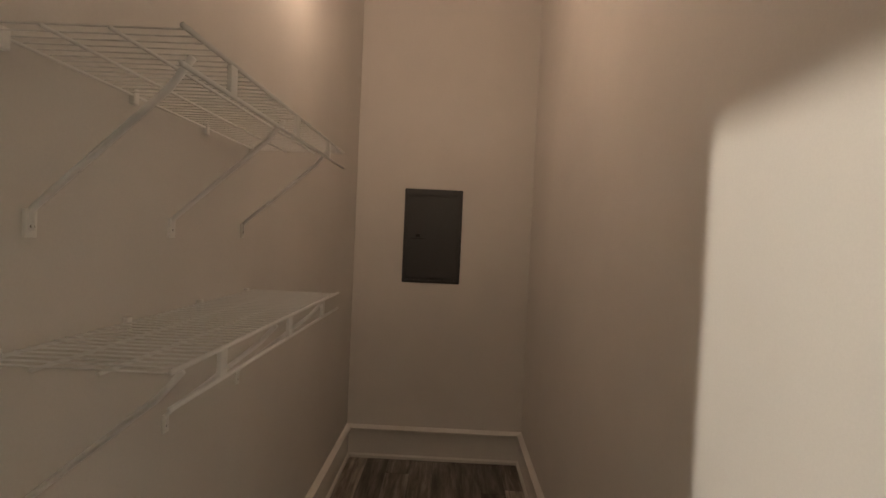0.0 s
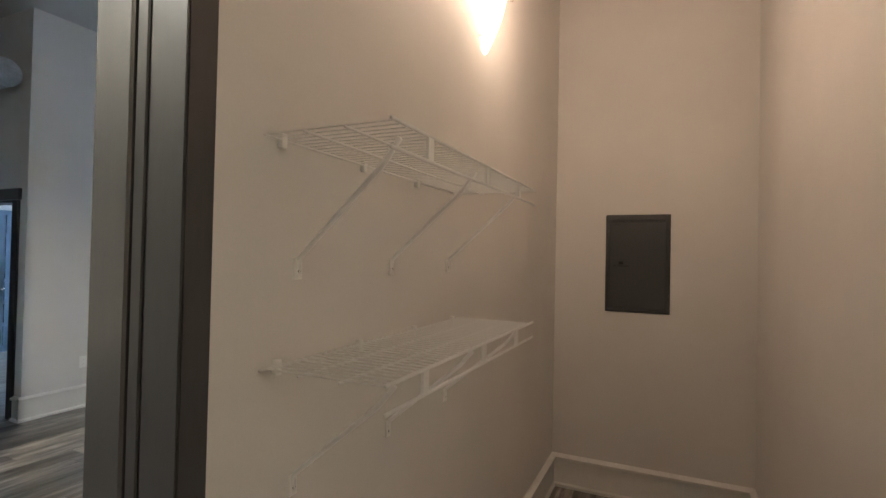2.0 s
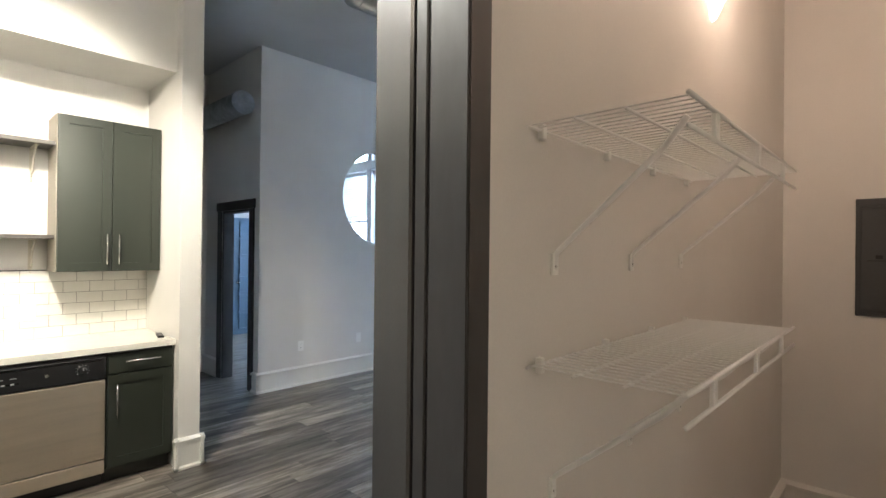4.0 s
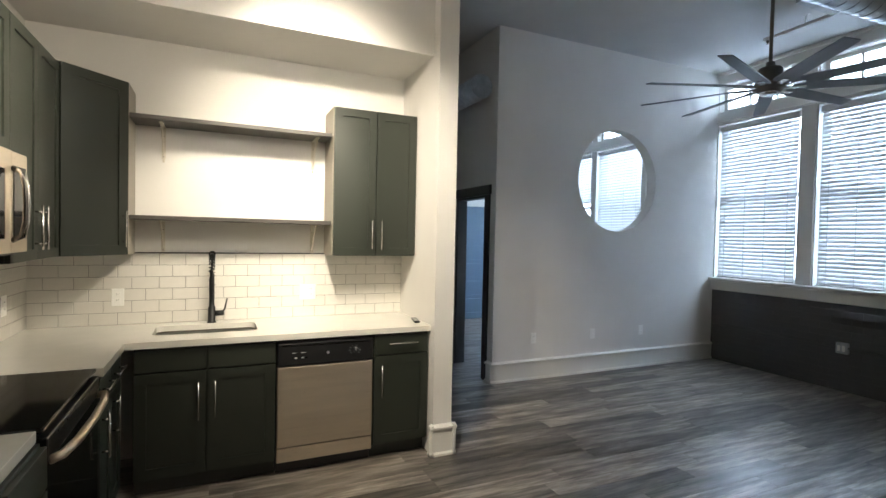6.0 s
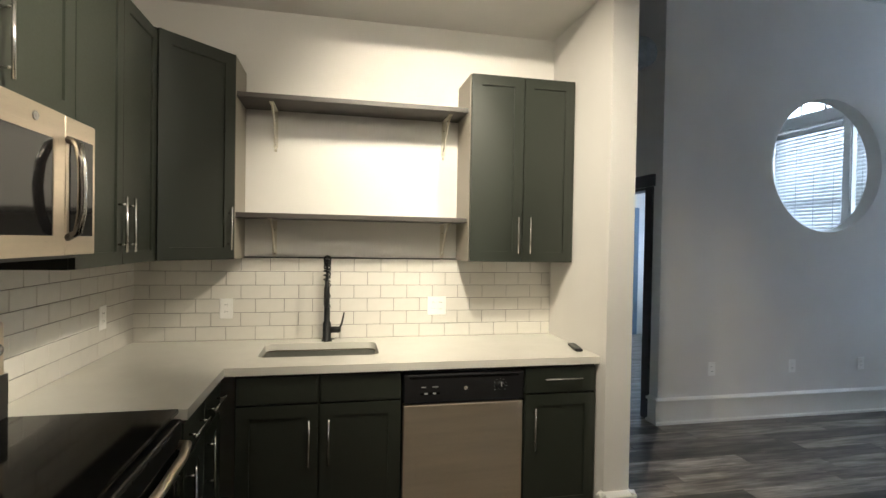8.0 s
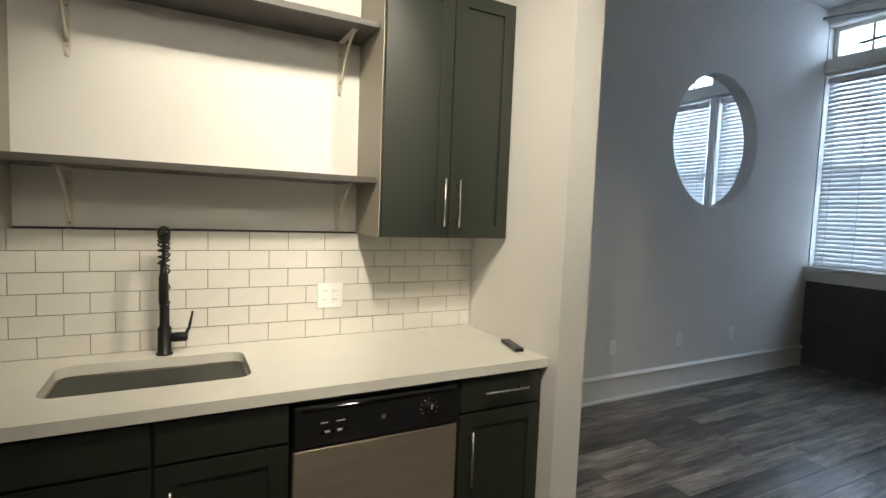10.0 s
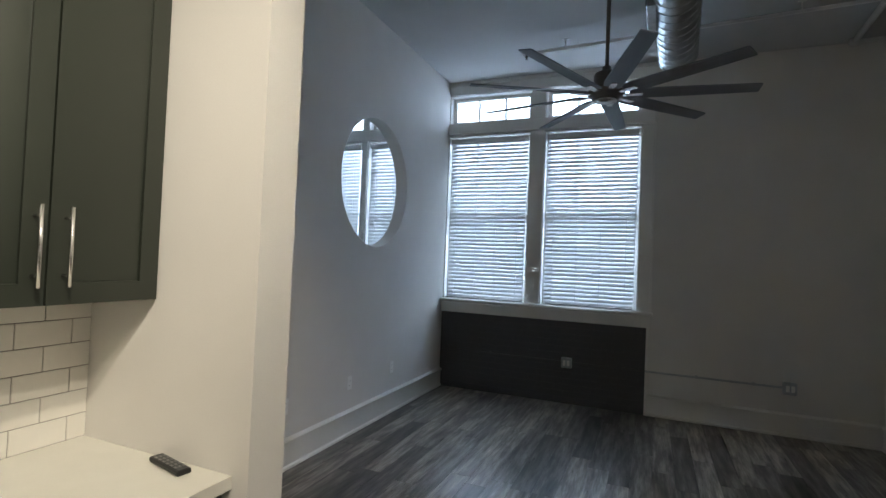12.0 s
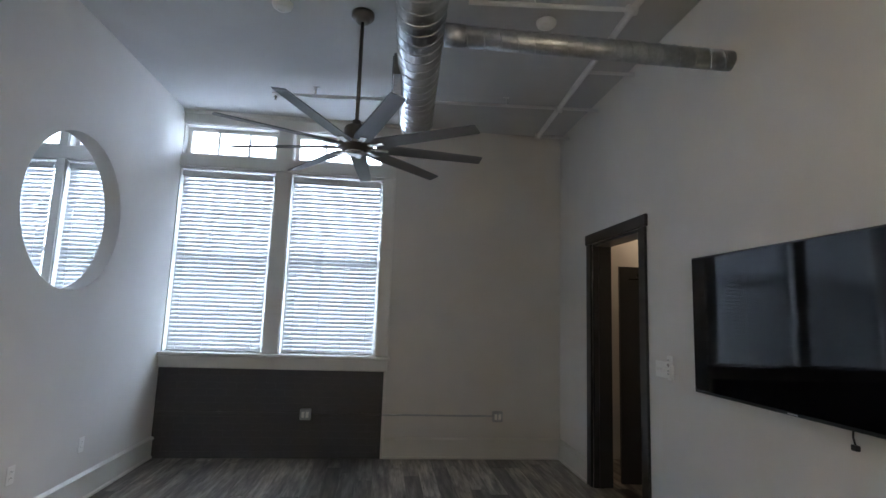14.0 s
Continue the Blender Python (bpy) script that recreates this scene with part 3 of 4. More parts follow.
bd = structure(obj("backdrop", box(-16, 8, WIN_Y + 6.0, WIN_Y + 6.05, -4, 12), OUT), "bright hazy trees and sky outside", "backdrop")

# ---------- electrical fittings ----------


def outlet(m, label, gangs=1, kind="socket"):
    """A wall plate; local x across, front facing -y."""
    top = thing("wall_outlet" if kind == "socket" else "light_switch", label, "outlet" if kind == "socket" else "switch", m)
    w = 0.072 + 0.046 * (gangs - 1)
    part("cover_plate", box(-w / 2, w / 2, -0.006, 0, -0.058, 0.058, 0.0025), PLATE, top)
    for g in range(gangs):
        xc = (g - (gangs - 1) / 2) * 0.046
        if kind == "socket":
            for zc in (-0.02, 0.02):
                part("receptacle", box(xc - 0.015, xc + 0.015, -0.008, -0.005, zc - 0.013, zc + 0.013, 0.001), PLATE, top)
                for dx in (-0.006, 0.006):
                    part("slot", box(xc + dx - 0.001, xc + dx + 0.001, -0.0086, -0.0078, zc - 0.002, zc + 0.006), BLACKPL, top)
        else:
            part("toggle", box(xc - 0.005, xc + 0.005, -0.018, -0.006, -0.008, 0.010, 0.002), PLATE, top)
    return top


for y in (3.085, 3.913, 4.672):
    outlet(pose(ROUND_X, y, 0.450, 0, 0, 90), "white wall outlet on the grey-white wall")
outlet(pose(SINK_X + 0.009, -0.695, 1.10, 0, 0, 90), "white outlet in the tiled backsplash")
outlet(pose(SINK_X + 0.009, 0.538, 1.105, 0, 0, 90), "white double outlet in the tiled backsplash", 2)
outlet(pose(-4.03, STOVE_Y + 0.009, 1.11, 0, 0, 180), "white outlet beside the stove")
outlet(pose(TV_X, 3.785, 1.23, 0, 0, -90), "white three-toggle switch plate by the dark door frame", 3, "switch")
th = thing("fan_remote", "white fan remote in its wall cradle", "remote", pose(TV_X, 3.655, 1.25, 0, 0, -90))
part("cradle", box(-0.028, 0.028, -0.022, 0, -0.085, 0.02, 0.004), PLATE, th)
part("handset", box(-0.022, 0.022, -0.030, -0.006, -0.07, 0.085, 0.005), PLATE, th)
part("dial", lathe(((0, 0.003), (0.013, 0.003), (0.014, 0.0), (0, 0))), CHROME, th).matrix_local = pose(0, -0.030, 0.02, 90)
for dz in (0.055, -0.02, -0.04):
    part("button", box(-0.010, 0.010, -0.033, -0.029, dz - 0.006, dz + 0.006, 0.001), MARK, th)


def junction_box(x, label):
    top = thing("junction_box", label, "outlet", pose(x, WIN_Y, 0.46))
    part("steel_box", box(-0.058, 0.058, -0.050, 0, -0.058, 0.058, 0.008), GALV, top)
    part("cover", box(-0.052, 0.052, -0.056, -0.050, -0.052, 0.052, 0.003), GALV, top)
    for dx in (-0.022, 0.022):
        part("receptacle", box(dx - 0.015, dx + 0.015, -0.060, -0.055, -0.03, 0.03, 0.003), PLATE, top)
    return top


junction_box(-3.505, "square galvanised outlet box on the dark brick")
junction_box(-1.40, "square galvanised outlet box on the window wall")
cd = thing("conduit", "thin metal conduit run along the window wall", "conduit")
part("run", tube([(ROUND_X + 0.03, WIN_Y - 0.040, 0.47), (-3.565, WIN_Y - 0.040, 0.47)], 0.010), BRICKPAINT, cd)
part("run", tube([(-3.445, WIN_Y - 0.040, 0.47), (-2.69, WIN_Y - 0.040, 0.468)], 0.010), BRICKPAINT, cd)
part("run", tube([(-2.69, WIN_Y - 0.040, 0.468), (-2.05, WIN_Y - 0.030, 0.465), (-1.46, WIN_Y - 0.030, 0.465)], 0.010), GALV, cd)
for x in (-4.4, -2.9, -2.2, -1.7):
    part("strap", box(x - 0.012, x + 0.012, WIN_Y - 0.054, WIN_Y, 0.455, 0.482, 0.002), GALV if x > -2.69 else BRICKPAINT, cd)

# ---------- television ----------
tv = thing("television", "large black flat television hung on the wall", "television", pose(TV_X, 3.290, 1.143, 0, 0, -90))
TW, TH = 1.53, 0.850
part("back_cover", box(0.06, TW - 0.06, -0.045, -0.001, 0.08, TH - 0.06, 0.01), BLACKPL, tv)
part("casing", box(0, TW, -0.070, -0.045, 0, TH, 0.004), BLACKPL, tv)
part("screen", box(0.010, TW - 0.010, -0.0715, -0.069, 0.018, TH - 0.010), SCREEN, tv, "glossy black screen")
part("badge", box(TW / 2 - 0.03, TW / 2 + 0.03, -0.0725, -0.069, 0.005, 0.012), MARK, tv)
pl = thing("cable_tail", "short dark cable end hanging below the television", "cable")
part("cord", tube([(TV_X - 0.03, 2.25, 1.143), (TV_X - 0.032, 2.252, 1.11), (TV_X - 0.03, 2.245, 1.08)], 0.004), BLACKPL, pl)
part("plug", box(TV_X - 0.04, TV_X - 0.018, 2.230, 2.262, 1.055, 1.08, 0.004), BLACKPL, pl)

# ---------- kitchen ----------


def bar_pull(a, b, stand, parent, r=0.0052):
    """A straight bar handle between a and b, standing off by the vector stand; the posts sit a little in from the ends."""
    a, b, s = Vector(a), Vector(b), Vector(stand)
    bm = tube([a + s, b + s], r, sides=10)
    d = (b - a)
    for f in (0.14, 0.86):
        tube([a + d * f, a + d * f + s], r * 0.8, bm, 8)
    return part("handle", bm, CHROME, parent, "satin nickel bar handle", True)


def shaker(parent, u0, u1, z0, z1, rail=0.058, mat=None, name="door", flat=False):
    """A framed door or drawer front in the local x-z plane, front at y = -0.02."""
    bm = box(u0, u1, -0.0205, -0.001, z0, z1, 0.0015)
    if not flat:
        bm.free()
        bm = slab("y", -0.0205, -0.001, (u0, u1), (z0, z1), ((u0 + rail, u1 - rail, z0 + rail, z1 - rail),))
        box(u0 + rail, u1 - rail, -0.012, -0.002, z0 + rail, z1 - rail, 0, bm)
    return part(name, bm, mat or CAB, parent)


def cabinet(name, m, w, d, h, label, kick=0.0, group=""):
    top = thing(name, label, "cabinet", m, group)
    part("body", box(0, w, 0, d, kick, h, 0.001), CAB, top)
    if kick:
        part("toe_kick", box(0.0, w, 0.06, 0.075, 0, kick), CABIN, top)
    return top


BF = -3.785
D_B = BF - SINK_X


def sink_side(y0, z0=0.0):
    return pose(BF, y0, z0, 0, 0, 90)


c = cabinet("sink_cabinet", sink_side(-0.525), 0.772, D_B, 0.872, "dark green two-door sink base cabinet", 0.10, "base cabinets")
for u0, u1, hu in ((0.008, 0.374, 0.335), (0.386, 0.766, 0.425)):
    shaker(c, u0, u1, 0.735, 0.862, flat=True, name="false_front")
    d = shaker(c, u0, u1, 0.115, 0.725)
    bar_pull((hu, -0.0205, 0.44), (hu, -0.0205, 0.66), (0, -0.03, 0), d)
c = cabinet("drawer_cabinet", sink_side(0.884), 0.402, D_B, 0.872, "narrow dark green base cabinet with a drawer", 0.10, "base cabinets")
d = shaker(c, 0.006, 0.398, 0.730, 0.862, flat=True, name="drawer")
bar_pull((0.10, -0.0205, 0.805), (0.31, -0.0205, 0.805), (0, -0.03, 0), d)
d = shaker(c, 0.006, 0.398, 0.115, 0.720)
bar_pull((0.052, -0.0205, 0.44), (0.052, -0.0205, 0.66), (0, -0.03, 0), d)

# dishwasher
dw = thing("dishwasher", "stainless dishwasher with a black control panel", "dishwasher", sink_side(0.252))
W = 0.625
part("tub", box(0.004, W - 0.004, 0.02, D_B - 0.02, 0.10, 0.868), BLACKPL, dw)
dd = part("door", box(0.003, W - 0.003, -0.028, 0.02, 0.186, 0.700, 0.006, seg=2), STEEL, dw, "brushed stainless door")
cp = part("control_panel", box(0.003, W - 0.003, -0.034, 0.02, 0.705, 0.852, 0.008, seg=2), BLACKPL, dw, "glossy black control panel")
part("handle_recess", box(0.03, W - 0.03, -0.0365, -0.033, 0.830, 0.842, 0.002), BLACKGL, cp)
for k in range(5):
    part("button", box(0.085 + k * 0.021, 0.101 + k * 0.021, -0.037, -0.033, 0.752, 0.760, 0.001), MARK if k % 2 else BLACKGL, cp)
part("label_strip", box(0.09, 0.115, -0.0346, -0.0338, 0.786, 0.790), MARK, cp)
part("label_strip", box(0.145, 0.175, -0.0346, -0.0338, 0.786, 0.790), MARK, cp)
k = part("badge", lathe(((0, 0.003), (0.010, 0.003), (0.011, 0), (0, 0)), 20), CHROME, cp)
k.matrix_local = pose(0.315, -0.034, 0.778, 90)
k = part("dial", lathe(((0, 0.022), (0.017, 0.022), (0.021, 0.003), (0.026, 0.0), (0, 0)), 24), BLACKPL, cp)
k.matrix_local = pose(0.495, -0.034, 0.782, 90)
part("pointer", box(0.493, 0.497, -0.058, -0.055, 0.784, 0.800), MARK, cp)
for a in range(-4, 5):
    x, z = 0.495 + 0.034 * math.sin(a * 0.55), 0.782 + 0.034 * math.cos(a * 0.55)
    part("tick", box(x - 0.003, x + 0.003, -0.0346, -0.0338, z - 0.001, z + 0.001), MARK, cp)
part("lower_panel", box(0.003, W - 0.003, -0.022, 0.02, 0.088, 0.178, 0.004), STEEL, dw, "brushed stainless lower panel")
part("toe_kick", box(0.003, W - 0.003, 0.05, 0.065, 0.0, 0.086), BLACKPL, dw)
part("top_trim", box(0.003, W - 0.003, -0.012, 0.02, 0.855, 0.868), BLACKPL, dw)

# stove side base cabinets
SF = -0.60
D_S = SF - STOVE_Y


def stove_side(x0, z0=0.0, front=SF):
    return pose(x0, front, z0, 0, 0, 180)


c = cabinet("corner_cabinet", stove_side(-3.197), 0.565, D_S, 0.872, "dark green base cabinet beside the range", 0.10, "base cabinets")
for u0, u1, hu in ((0.006, 0.272, 0.050), (0.280, 0.546, 0.325)):
    d = shaker(c, u0, u1, 0.730, 0.862, flat=True, name="drawer")
    bar_pull((u0 + 0.035, -0.0205, 0.80), (u1 - 0.035, -0.0205, 0.80), (0, -0.03, 0), d)
    d = shaker(c, u0, u1, 0.115, 0.720)
    bar_pull((hu, -0.0205, 0.48), (hu, -0.0205, 0.69), (0, -0.03, 0), d)
c = cabinet("base_cabinet", stove_side(-1.757), 0.678, D_S, 0.872, "dark green base cabinet beside the refrigerator", 0.10, "base cabinets")
for u0, u1, hu in ((0.006, 0.335, 0.295), (0.343, 0.672, 0.383)):
    shaker(c, u0, u1, 0.730, 0.862, flat=True, name="drawer")
    d = shaker(c, u0, u1, 0.115, 0.720)
    bar_pull((hu, -0.0205, 0.44), (hu, -0.0205, 0.68), (0, -0.03, 0), d)


def rounded(x0, x1, y0, y1, r, n=6):
    pts = []
    for cx, cy, a0 in ((x1 - r, y1 - r, 0), (x0 + r, y1 - r, 90), (x0 + r, y0 + r, 180), (x1 - r, y0 + r, 270)):
        for k in range(n + 1):
            a = radians(a0 + 90 * k / n)
            pts.append((cx + r * math.cos(a), cy + r * math.sin(a)))
    return pts


SX0, SX1, SY0, SY1 = -4.272, -3.935, -0.455, 0.150
WX1, WY1 = -3.742, -0.565
wt_bm = slab("z", 0.877, 0.915, (SINK_X + 0.002, -3.194), (STOVE_Y + 0.002, STUB_Y0 - 0.002), ((WX1, 0, WY1, 9), (SX0 - 0.03, SX1 + 0.03, SY0 - 0.03, SY1 + 0.03)))
edge = rounded(SX0, SX1, SY0, SY1, 0.05)
cx, cy = (SX0 + SX1) / 2, (SY0 + SY1) / 2
hx, hy = (SX1 - SX0) / 2 + 0.03, (SY1 - SY0) / 2 + 0.03
loops = {}
for z in (0.877, 0.915):
    inn = [wt_bm.verts.new((x, y, z)) for x, y in edge]
    out = []
    for x, y in edge:
        s = max(abs(x - cx) / hx, abs(y - cy) / hy)
        out.append(wt_bm.verts.new((cx + (x - cx) / s, cy + (y - cy) / s, z)))
    loops[z] = inn
    for i in range(len(edge)):
        j = (i + 1) % len(edge)
        wt_bm.faces.new((inn[i], inn[j], out[j], out[i]))
    corners = [wt_bm.verts.new((cx + sx * hx, cy + sy * hy, z)) for sx, sy in ((1, 1), (-1, 1), (-1, -1), (1, -1))]
    q = len(edge) // 4
    for ci, cv in enumerate(corners):
        seg = out[ci * q:(ci + 1) * q]
        for i in range(len(seg) - 1):
            try:
                wt_bm.faces.new((seg[i], seg[i + 1], cv))
            except ValueError:
                pass
for i in range(len(edge)):
    j = (i + 1) % len(edge)
    wt_bm.faces.new((loops[0.877][i], loops[0.877][j], loops[0.915][j], loops[0.915][i]))
bmesh.ops.recalc_face_normals(wt_bm, faces=wt_bm.faces[:])
tagged(obj("worktop", wt_bm, QUARTZ), "white quartz worktop running round the corner", "worktop")
tagged(obj("worktop", box(-2.425, -1.757, STOVE_Y + 0.002, -0.607, 0.877, 0.915, 0.002), QUARTZ), "short white quartz worktop beside the refrigerator", "worktop")

sk = thing("sink", "stainless undermount sink with rounded corners", "sink")
bm = bmesh.new()
prev = None
for inset, z in ((-0.012, 0.876), (0.004, 0.874), (0.008, 0.72), (0.03, 0.695), (0.10, 0.690)):
    ring = [bm.verts.new((x, y, z)) for x, y in rounded(SX0 + inset, SX1 - inset, SY0 + inset, SY1 - inset, max(0.02, 0.05 - inset * 0.2))]
    if prev:
        for i in range(len(ring)):
            j = (i + 1) % len(ring)
            bm.faces.new((prev[i], prev[j], ring[j], ring[i]))
    prev = ring
bm.faces.new(prev)
bmesh.ops.recalc_face_normals(bm, faces=bm.faces[:])
part("basin", bm, SINKSTEEL, sk, "", True)
dr = part("drain", lathe(((0, 0.002), (0.030, 0.003), (0.042, 0.005), (0.045, 0.0), (0, 0)), 24), CHROME, sk)
dr.matrix_local = pose(cx, cy, 0.691)

fc = thing("kitchen_faucet", "matt black spring-neck kitchen faucet", "faucet", pose(-4.322, -0.128, 0.915))
part("base", lathe(((0, 0), (0.030, 0), (0.030, 0.006), (0.024, 0.010), (0.024, 0.105), (0.017, 0.115), (0.017, 0.195), (0.014, 0.205), (0, 0.205)), 24), BLACKMET, fc, "", True)
hose = [(0, 0, 0.20), (0, 0, 0.40), (0.012, 0, 0.455), (0.045, 0, 0.485), (0.080, 0, 0.475), (0.098, 0, 0.43), (0.10, 0, 0.355)]
part("hose", tube(hose, 0.006, sides=8), BLACKMET, fc, "", True)
coil = []
tot = 19
for i in range(tot * 8 + 1):
    f = i / (tot * 8) * (len(hose) - 1)
    a = min(int(f), len(hose) - 2)
    p = Vector(hose[a]).lerp(Vector(hose[a + 1]), f - a)
    d = (Vector(hose[a + 1]) - Vector(hose[a])).normalized()
    s = Vector((0, 1, 0))
    o = d.cross(s)
    w = i * math.tau / 8
    coil.append(p + (s * math.cos(w) + o * math.sin(w)) * 0.0185)
part("spring", tube(coil, 0.0034, sides=5), BLACKMET, fc, "black coiled spring", True)
part("spray_head", tube([(0.10, 0, 0.36), (0.10, 0, 0.33), (0.10, 0, 0.32), (0.10, 0, 0.225), (0.10, 0, 0.21)], [0.011, 0.012, 0.0155, 0.017, 0.013], sides=16), BLACKMET, fc, "", True)
part("support_arm", tube([(0, 0, 0.20), (0.05, 0, 0.22), (0.085, 0, 0.285), (0.10, 0, 0.285)], 0.006), BLACKMET, fc, "", True)
part("valve", tube([(0, 0.02, 0.065), (0, 0.075, 0.065), (0, 0.08, 0.065)], [0.019, 0.019, 0.012], sides=16), BLACKMET, fc, "", True)
part("lever", tube([(0, 0.070, 0.068), (0.0, 0.085, 0.10), (0.0, 0.098, 0.165)], [0.006, 0.006, 0.004]), BLACKMET, fc, "", True)

rm = thing("remote_control", "small black remote control lying on the worktop", "remote", pose(-3.94, 1.250, 0.9152, 0, 0, -12))
part("body", box(-0.085, 0.085, -0.021, 0.021, 0, 0.017, 0.006, seg=2), BLACKPL, rm)
for i in range(6):
    for j in (-1, 0, 1):
        part("button", box(-0.062 + i * 0.022, -0.050 + i * 0.022, j * 0.012 - 0.004, j * 0.012 + 0.004, 0.0165, 0.0185, 0.001), FRIDGE, rm)

# wall cabinets
UF = -4.105
c = thing("wall_cabinet", "tall dark green two-door wall cabinet", "cabinet", pose(UF, 0.662, 1.395, 0, 0, 90), "wall cabinets")
UW, UH = 0.628, 1.07
part("body", box(0, UW, 0, UF - SINK_X - 0.002, 0, UH, 0.001), CAB, c)
part("side_panel", box(-0.005, -0.0005, 0.0, UF - SINK_X - 0.002, 0, UH), CABSIDE, c, "pale melamine side panel")
for u0, u1, hu in ((0.002, 0.311, 0.280), (0.316, 0.626, 0.353)):
    d = shaker(c, u0, u1, 0.002, UH - 0.004)
    bar_pull((hu, -0.0205, 0.05), (hu, -0.0205, 0.26), (0, -0.03, 0), d)

# diagonal corner cabinet
c = thing("corner_wall_cabinet", "dark green diagonal corner wall cabinet", "cabinet", group="wall cabinets")
foot = [(SINK_X, STOVE_Y), (SINK_X, -0.605), (-4.125, -0.605), (-3.83, -0.895), (-3.83, STOVE_Y)]
CZ0, CZ1 = 1.395, 2.455
bm = bmesh.new()
lo = [bm.verts.new((x, y, CZ0)) for x, y in foot]
hi = [bm.verts.new((x, y, CZ1)) for x, y in foot]
bm.faces.new(lo)
bm.faces.new(hi[::-1])
for i in range(5):
    j = (i + 1) % 5
    bm.faces.new((lo[i], lo[j], hi[j], hi[i]))
bmesh.ops.recalc_face_normals(bm, faces=bm.faces[:])
part("body", bm, CAB, c)
part("side_panel", box(SINK_X + 0.002, -4.127, -0.6048, -0.601, CZ0, CZ1), CABSIDE, c, "pale melamine side panel")
p0, p1 = Vector((-3.83, -0.895, 0)), Vector((-4.125, -0.605, 0))
ang = math.degrees(math.atan2(p1.y - p0.y, p1.x - p0.x))
wd = (p1 - p0).length
d = shaker(c, 0.012, wd - 0.012, 0.004, CZ1 - CZ0 - 0.004)
d.matrix_local = pose(p0.x, p0.y, CZ0, 0, 0, ang)
bar_pull((wd - 0.045, -0.0205, 0.05), (wd - 0.045, -0.0205, 0.27), (0, -0.03, 0), d)

UY = -0.90
c = thing("wall_cabinet", "dark green two-door wall cabinet beside the microwave", "cabinet", pose(-3.125, UY, 1.395, 0, 0, 180), "wall cabinets")
part("body", box(0, 0.703, 0, UY - STOVE_Y - 0.002, 0, 1.045, 0.001), CAB, c)
for u0, u1, hu in ((0.002, 0.350, 0.312), (0.354, 0.701, 0.392)):
    d = shaker(c, u0, u1, 0.002, 1.041, 0.05)
    bar_pull((hu, -0.0205, 0.05), (hu, -0.0205, 0.26), (0, -0.03, 0), d)
c = thing("wall_cabinet", "dark green two-door wall cabinet above the microwave", "cabinet", pose(-2.342, UY, 1.852, 0, 0, 180), "wall cabinets")
part("body", box(0, 0.780, 0, UY - STOVE_Y - 0.002, 0, 0.588, 0.001), CAB, c)
for u0, u1, hu in ((0.002, 0.388, 0.340), (0.392, 0.778, 0.425)):
    d = shaker(c, u0, u1, 0.002, 0.584)
    bar_pull((hu, -0.0205, 0.035), (hu, -0.0205, 0.24), (0, -0.03, 0), d)
c = thing("wall_cabinet", "dark green wall cabinet over the short worktop", "cabinet", pose(-1.786, UY, 1.395, 0, 0, 180), "wall cabinets")
part("body", box(0, 0.55, 0, UY - STOVE_Y - 0.002, 0, 1.045, 0.001), CAB, c)
for u0, u1, hu in ((0.002, 0.273, 0.235), (0.277, 0.548, 0.315)):
    d = shaker(c, u0, u1, 0.002, 1.041)
    bar_pull((hu, -0.0205, 0.05), (hu, -0.0205, 0.26), (0, -0.03, 0), d)

# microwave; local x runs to -x, front at y = 0
MF = -0.835
mw = thing("microwave", "stainless over-the-range microwave with a dark window", "microwave", pose(-2.345, MF, 1.449, 0, 0, 180))
MW_, MH = 0.778, 0.396
part("body", box(0, MW_, 0.03, MF - STOVE_Y - 0.004, 0, MH, 0.003), BLACKPL, mw)
mdo = part("door", frame_ring(0, 0.60, 0, MH, 0.055, -0.012, 0.03), STEEL, mw, "brushed stainless door frame")
part("door_window", box(0.055, 0.60, -0.010, 0.028, 0.055, MH - 0.075, 0.001), BLACKGL, mdo, "dark tinted glass window")
part("door_head", box(0.055, 0.545, -0.0115, 0.028, MH - 0.075, MH - 0.055), STEEL, mdo)
part("control_panel", box(0.603, MW_, -0.012, 0.03, 0, MH, 0.003), STEEL, mw)
part("keypad", box(0.625, MW_ - 0.02, -0.0145, -0.011, 0.055, MH - 0.055, 0.001), BLACKGL, mw, "black glass keypad")
arc = [(0.615, -0.012, 0.050), (0.600, -0.045, 0.065), (0.588, -0.060, 0.12), (0.583, -0.064, 0.19), (0.588, -0.060, 0.26), (0.600, -0.045, 0.315), (0.615, -0.012, 0.33)]
part("handle", tube(arc, 0.011, sides=12), DARKSTEEL, mdo, "curved dark polished handle", True)
part("handle_trim", tube([(x - 0.003, y - 0.008, z) for x, y, z in arc[1:-1]], 0.0065, sides=10), CHROME, mdo, "bright chrome handle front", True)
k = part("badge", lathe(((0, 0.003), (0.012, 0.003), (0.013, 0), (0, 0)), 20), CHROME, mw)
k.matrix_local = pose(0.46, -0.012, MH - 0.035, 90)
part("vent_grille", box(0.02, MW_ - 0.02, 0.02, 0.30, -0.012, -0.001), BLACKPL, mw)

# range
RF = -0.606
rg = thing("kitchen_range", "stainless range with a black glass cooktop", "range", pose(-2.429, RF, 0, 0, 0, 180))
RW = 0.762
RD = RF - STOVE_Y
part("body", box(0, RW, 0.02, RD - 0.01, 0.03, 0.90, 0.002), BLACKPL, rg)
ct = part("cooktop", box(0.0, RW, -0.015, RD - 0.06, 0.902, 0.919, 0.004), BLACKGL, rg, "glossy black glass cooktop")
od = part("oven_door", box(0.004, RW - 0.004, -0.022, 0.02, 0.26, 0.80, 0.004), BLACKGL, rg, "black glass oven door")
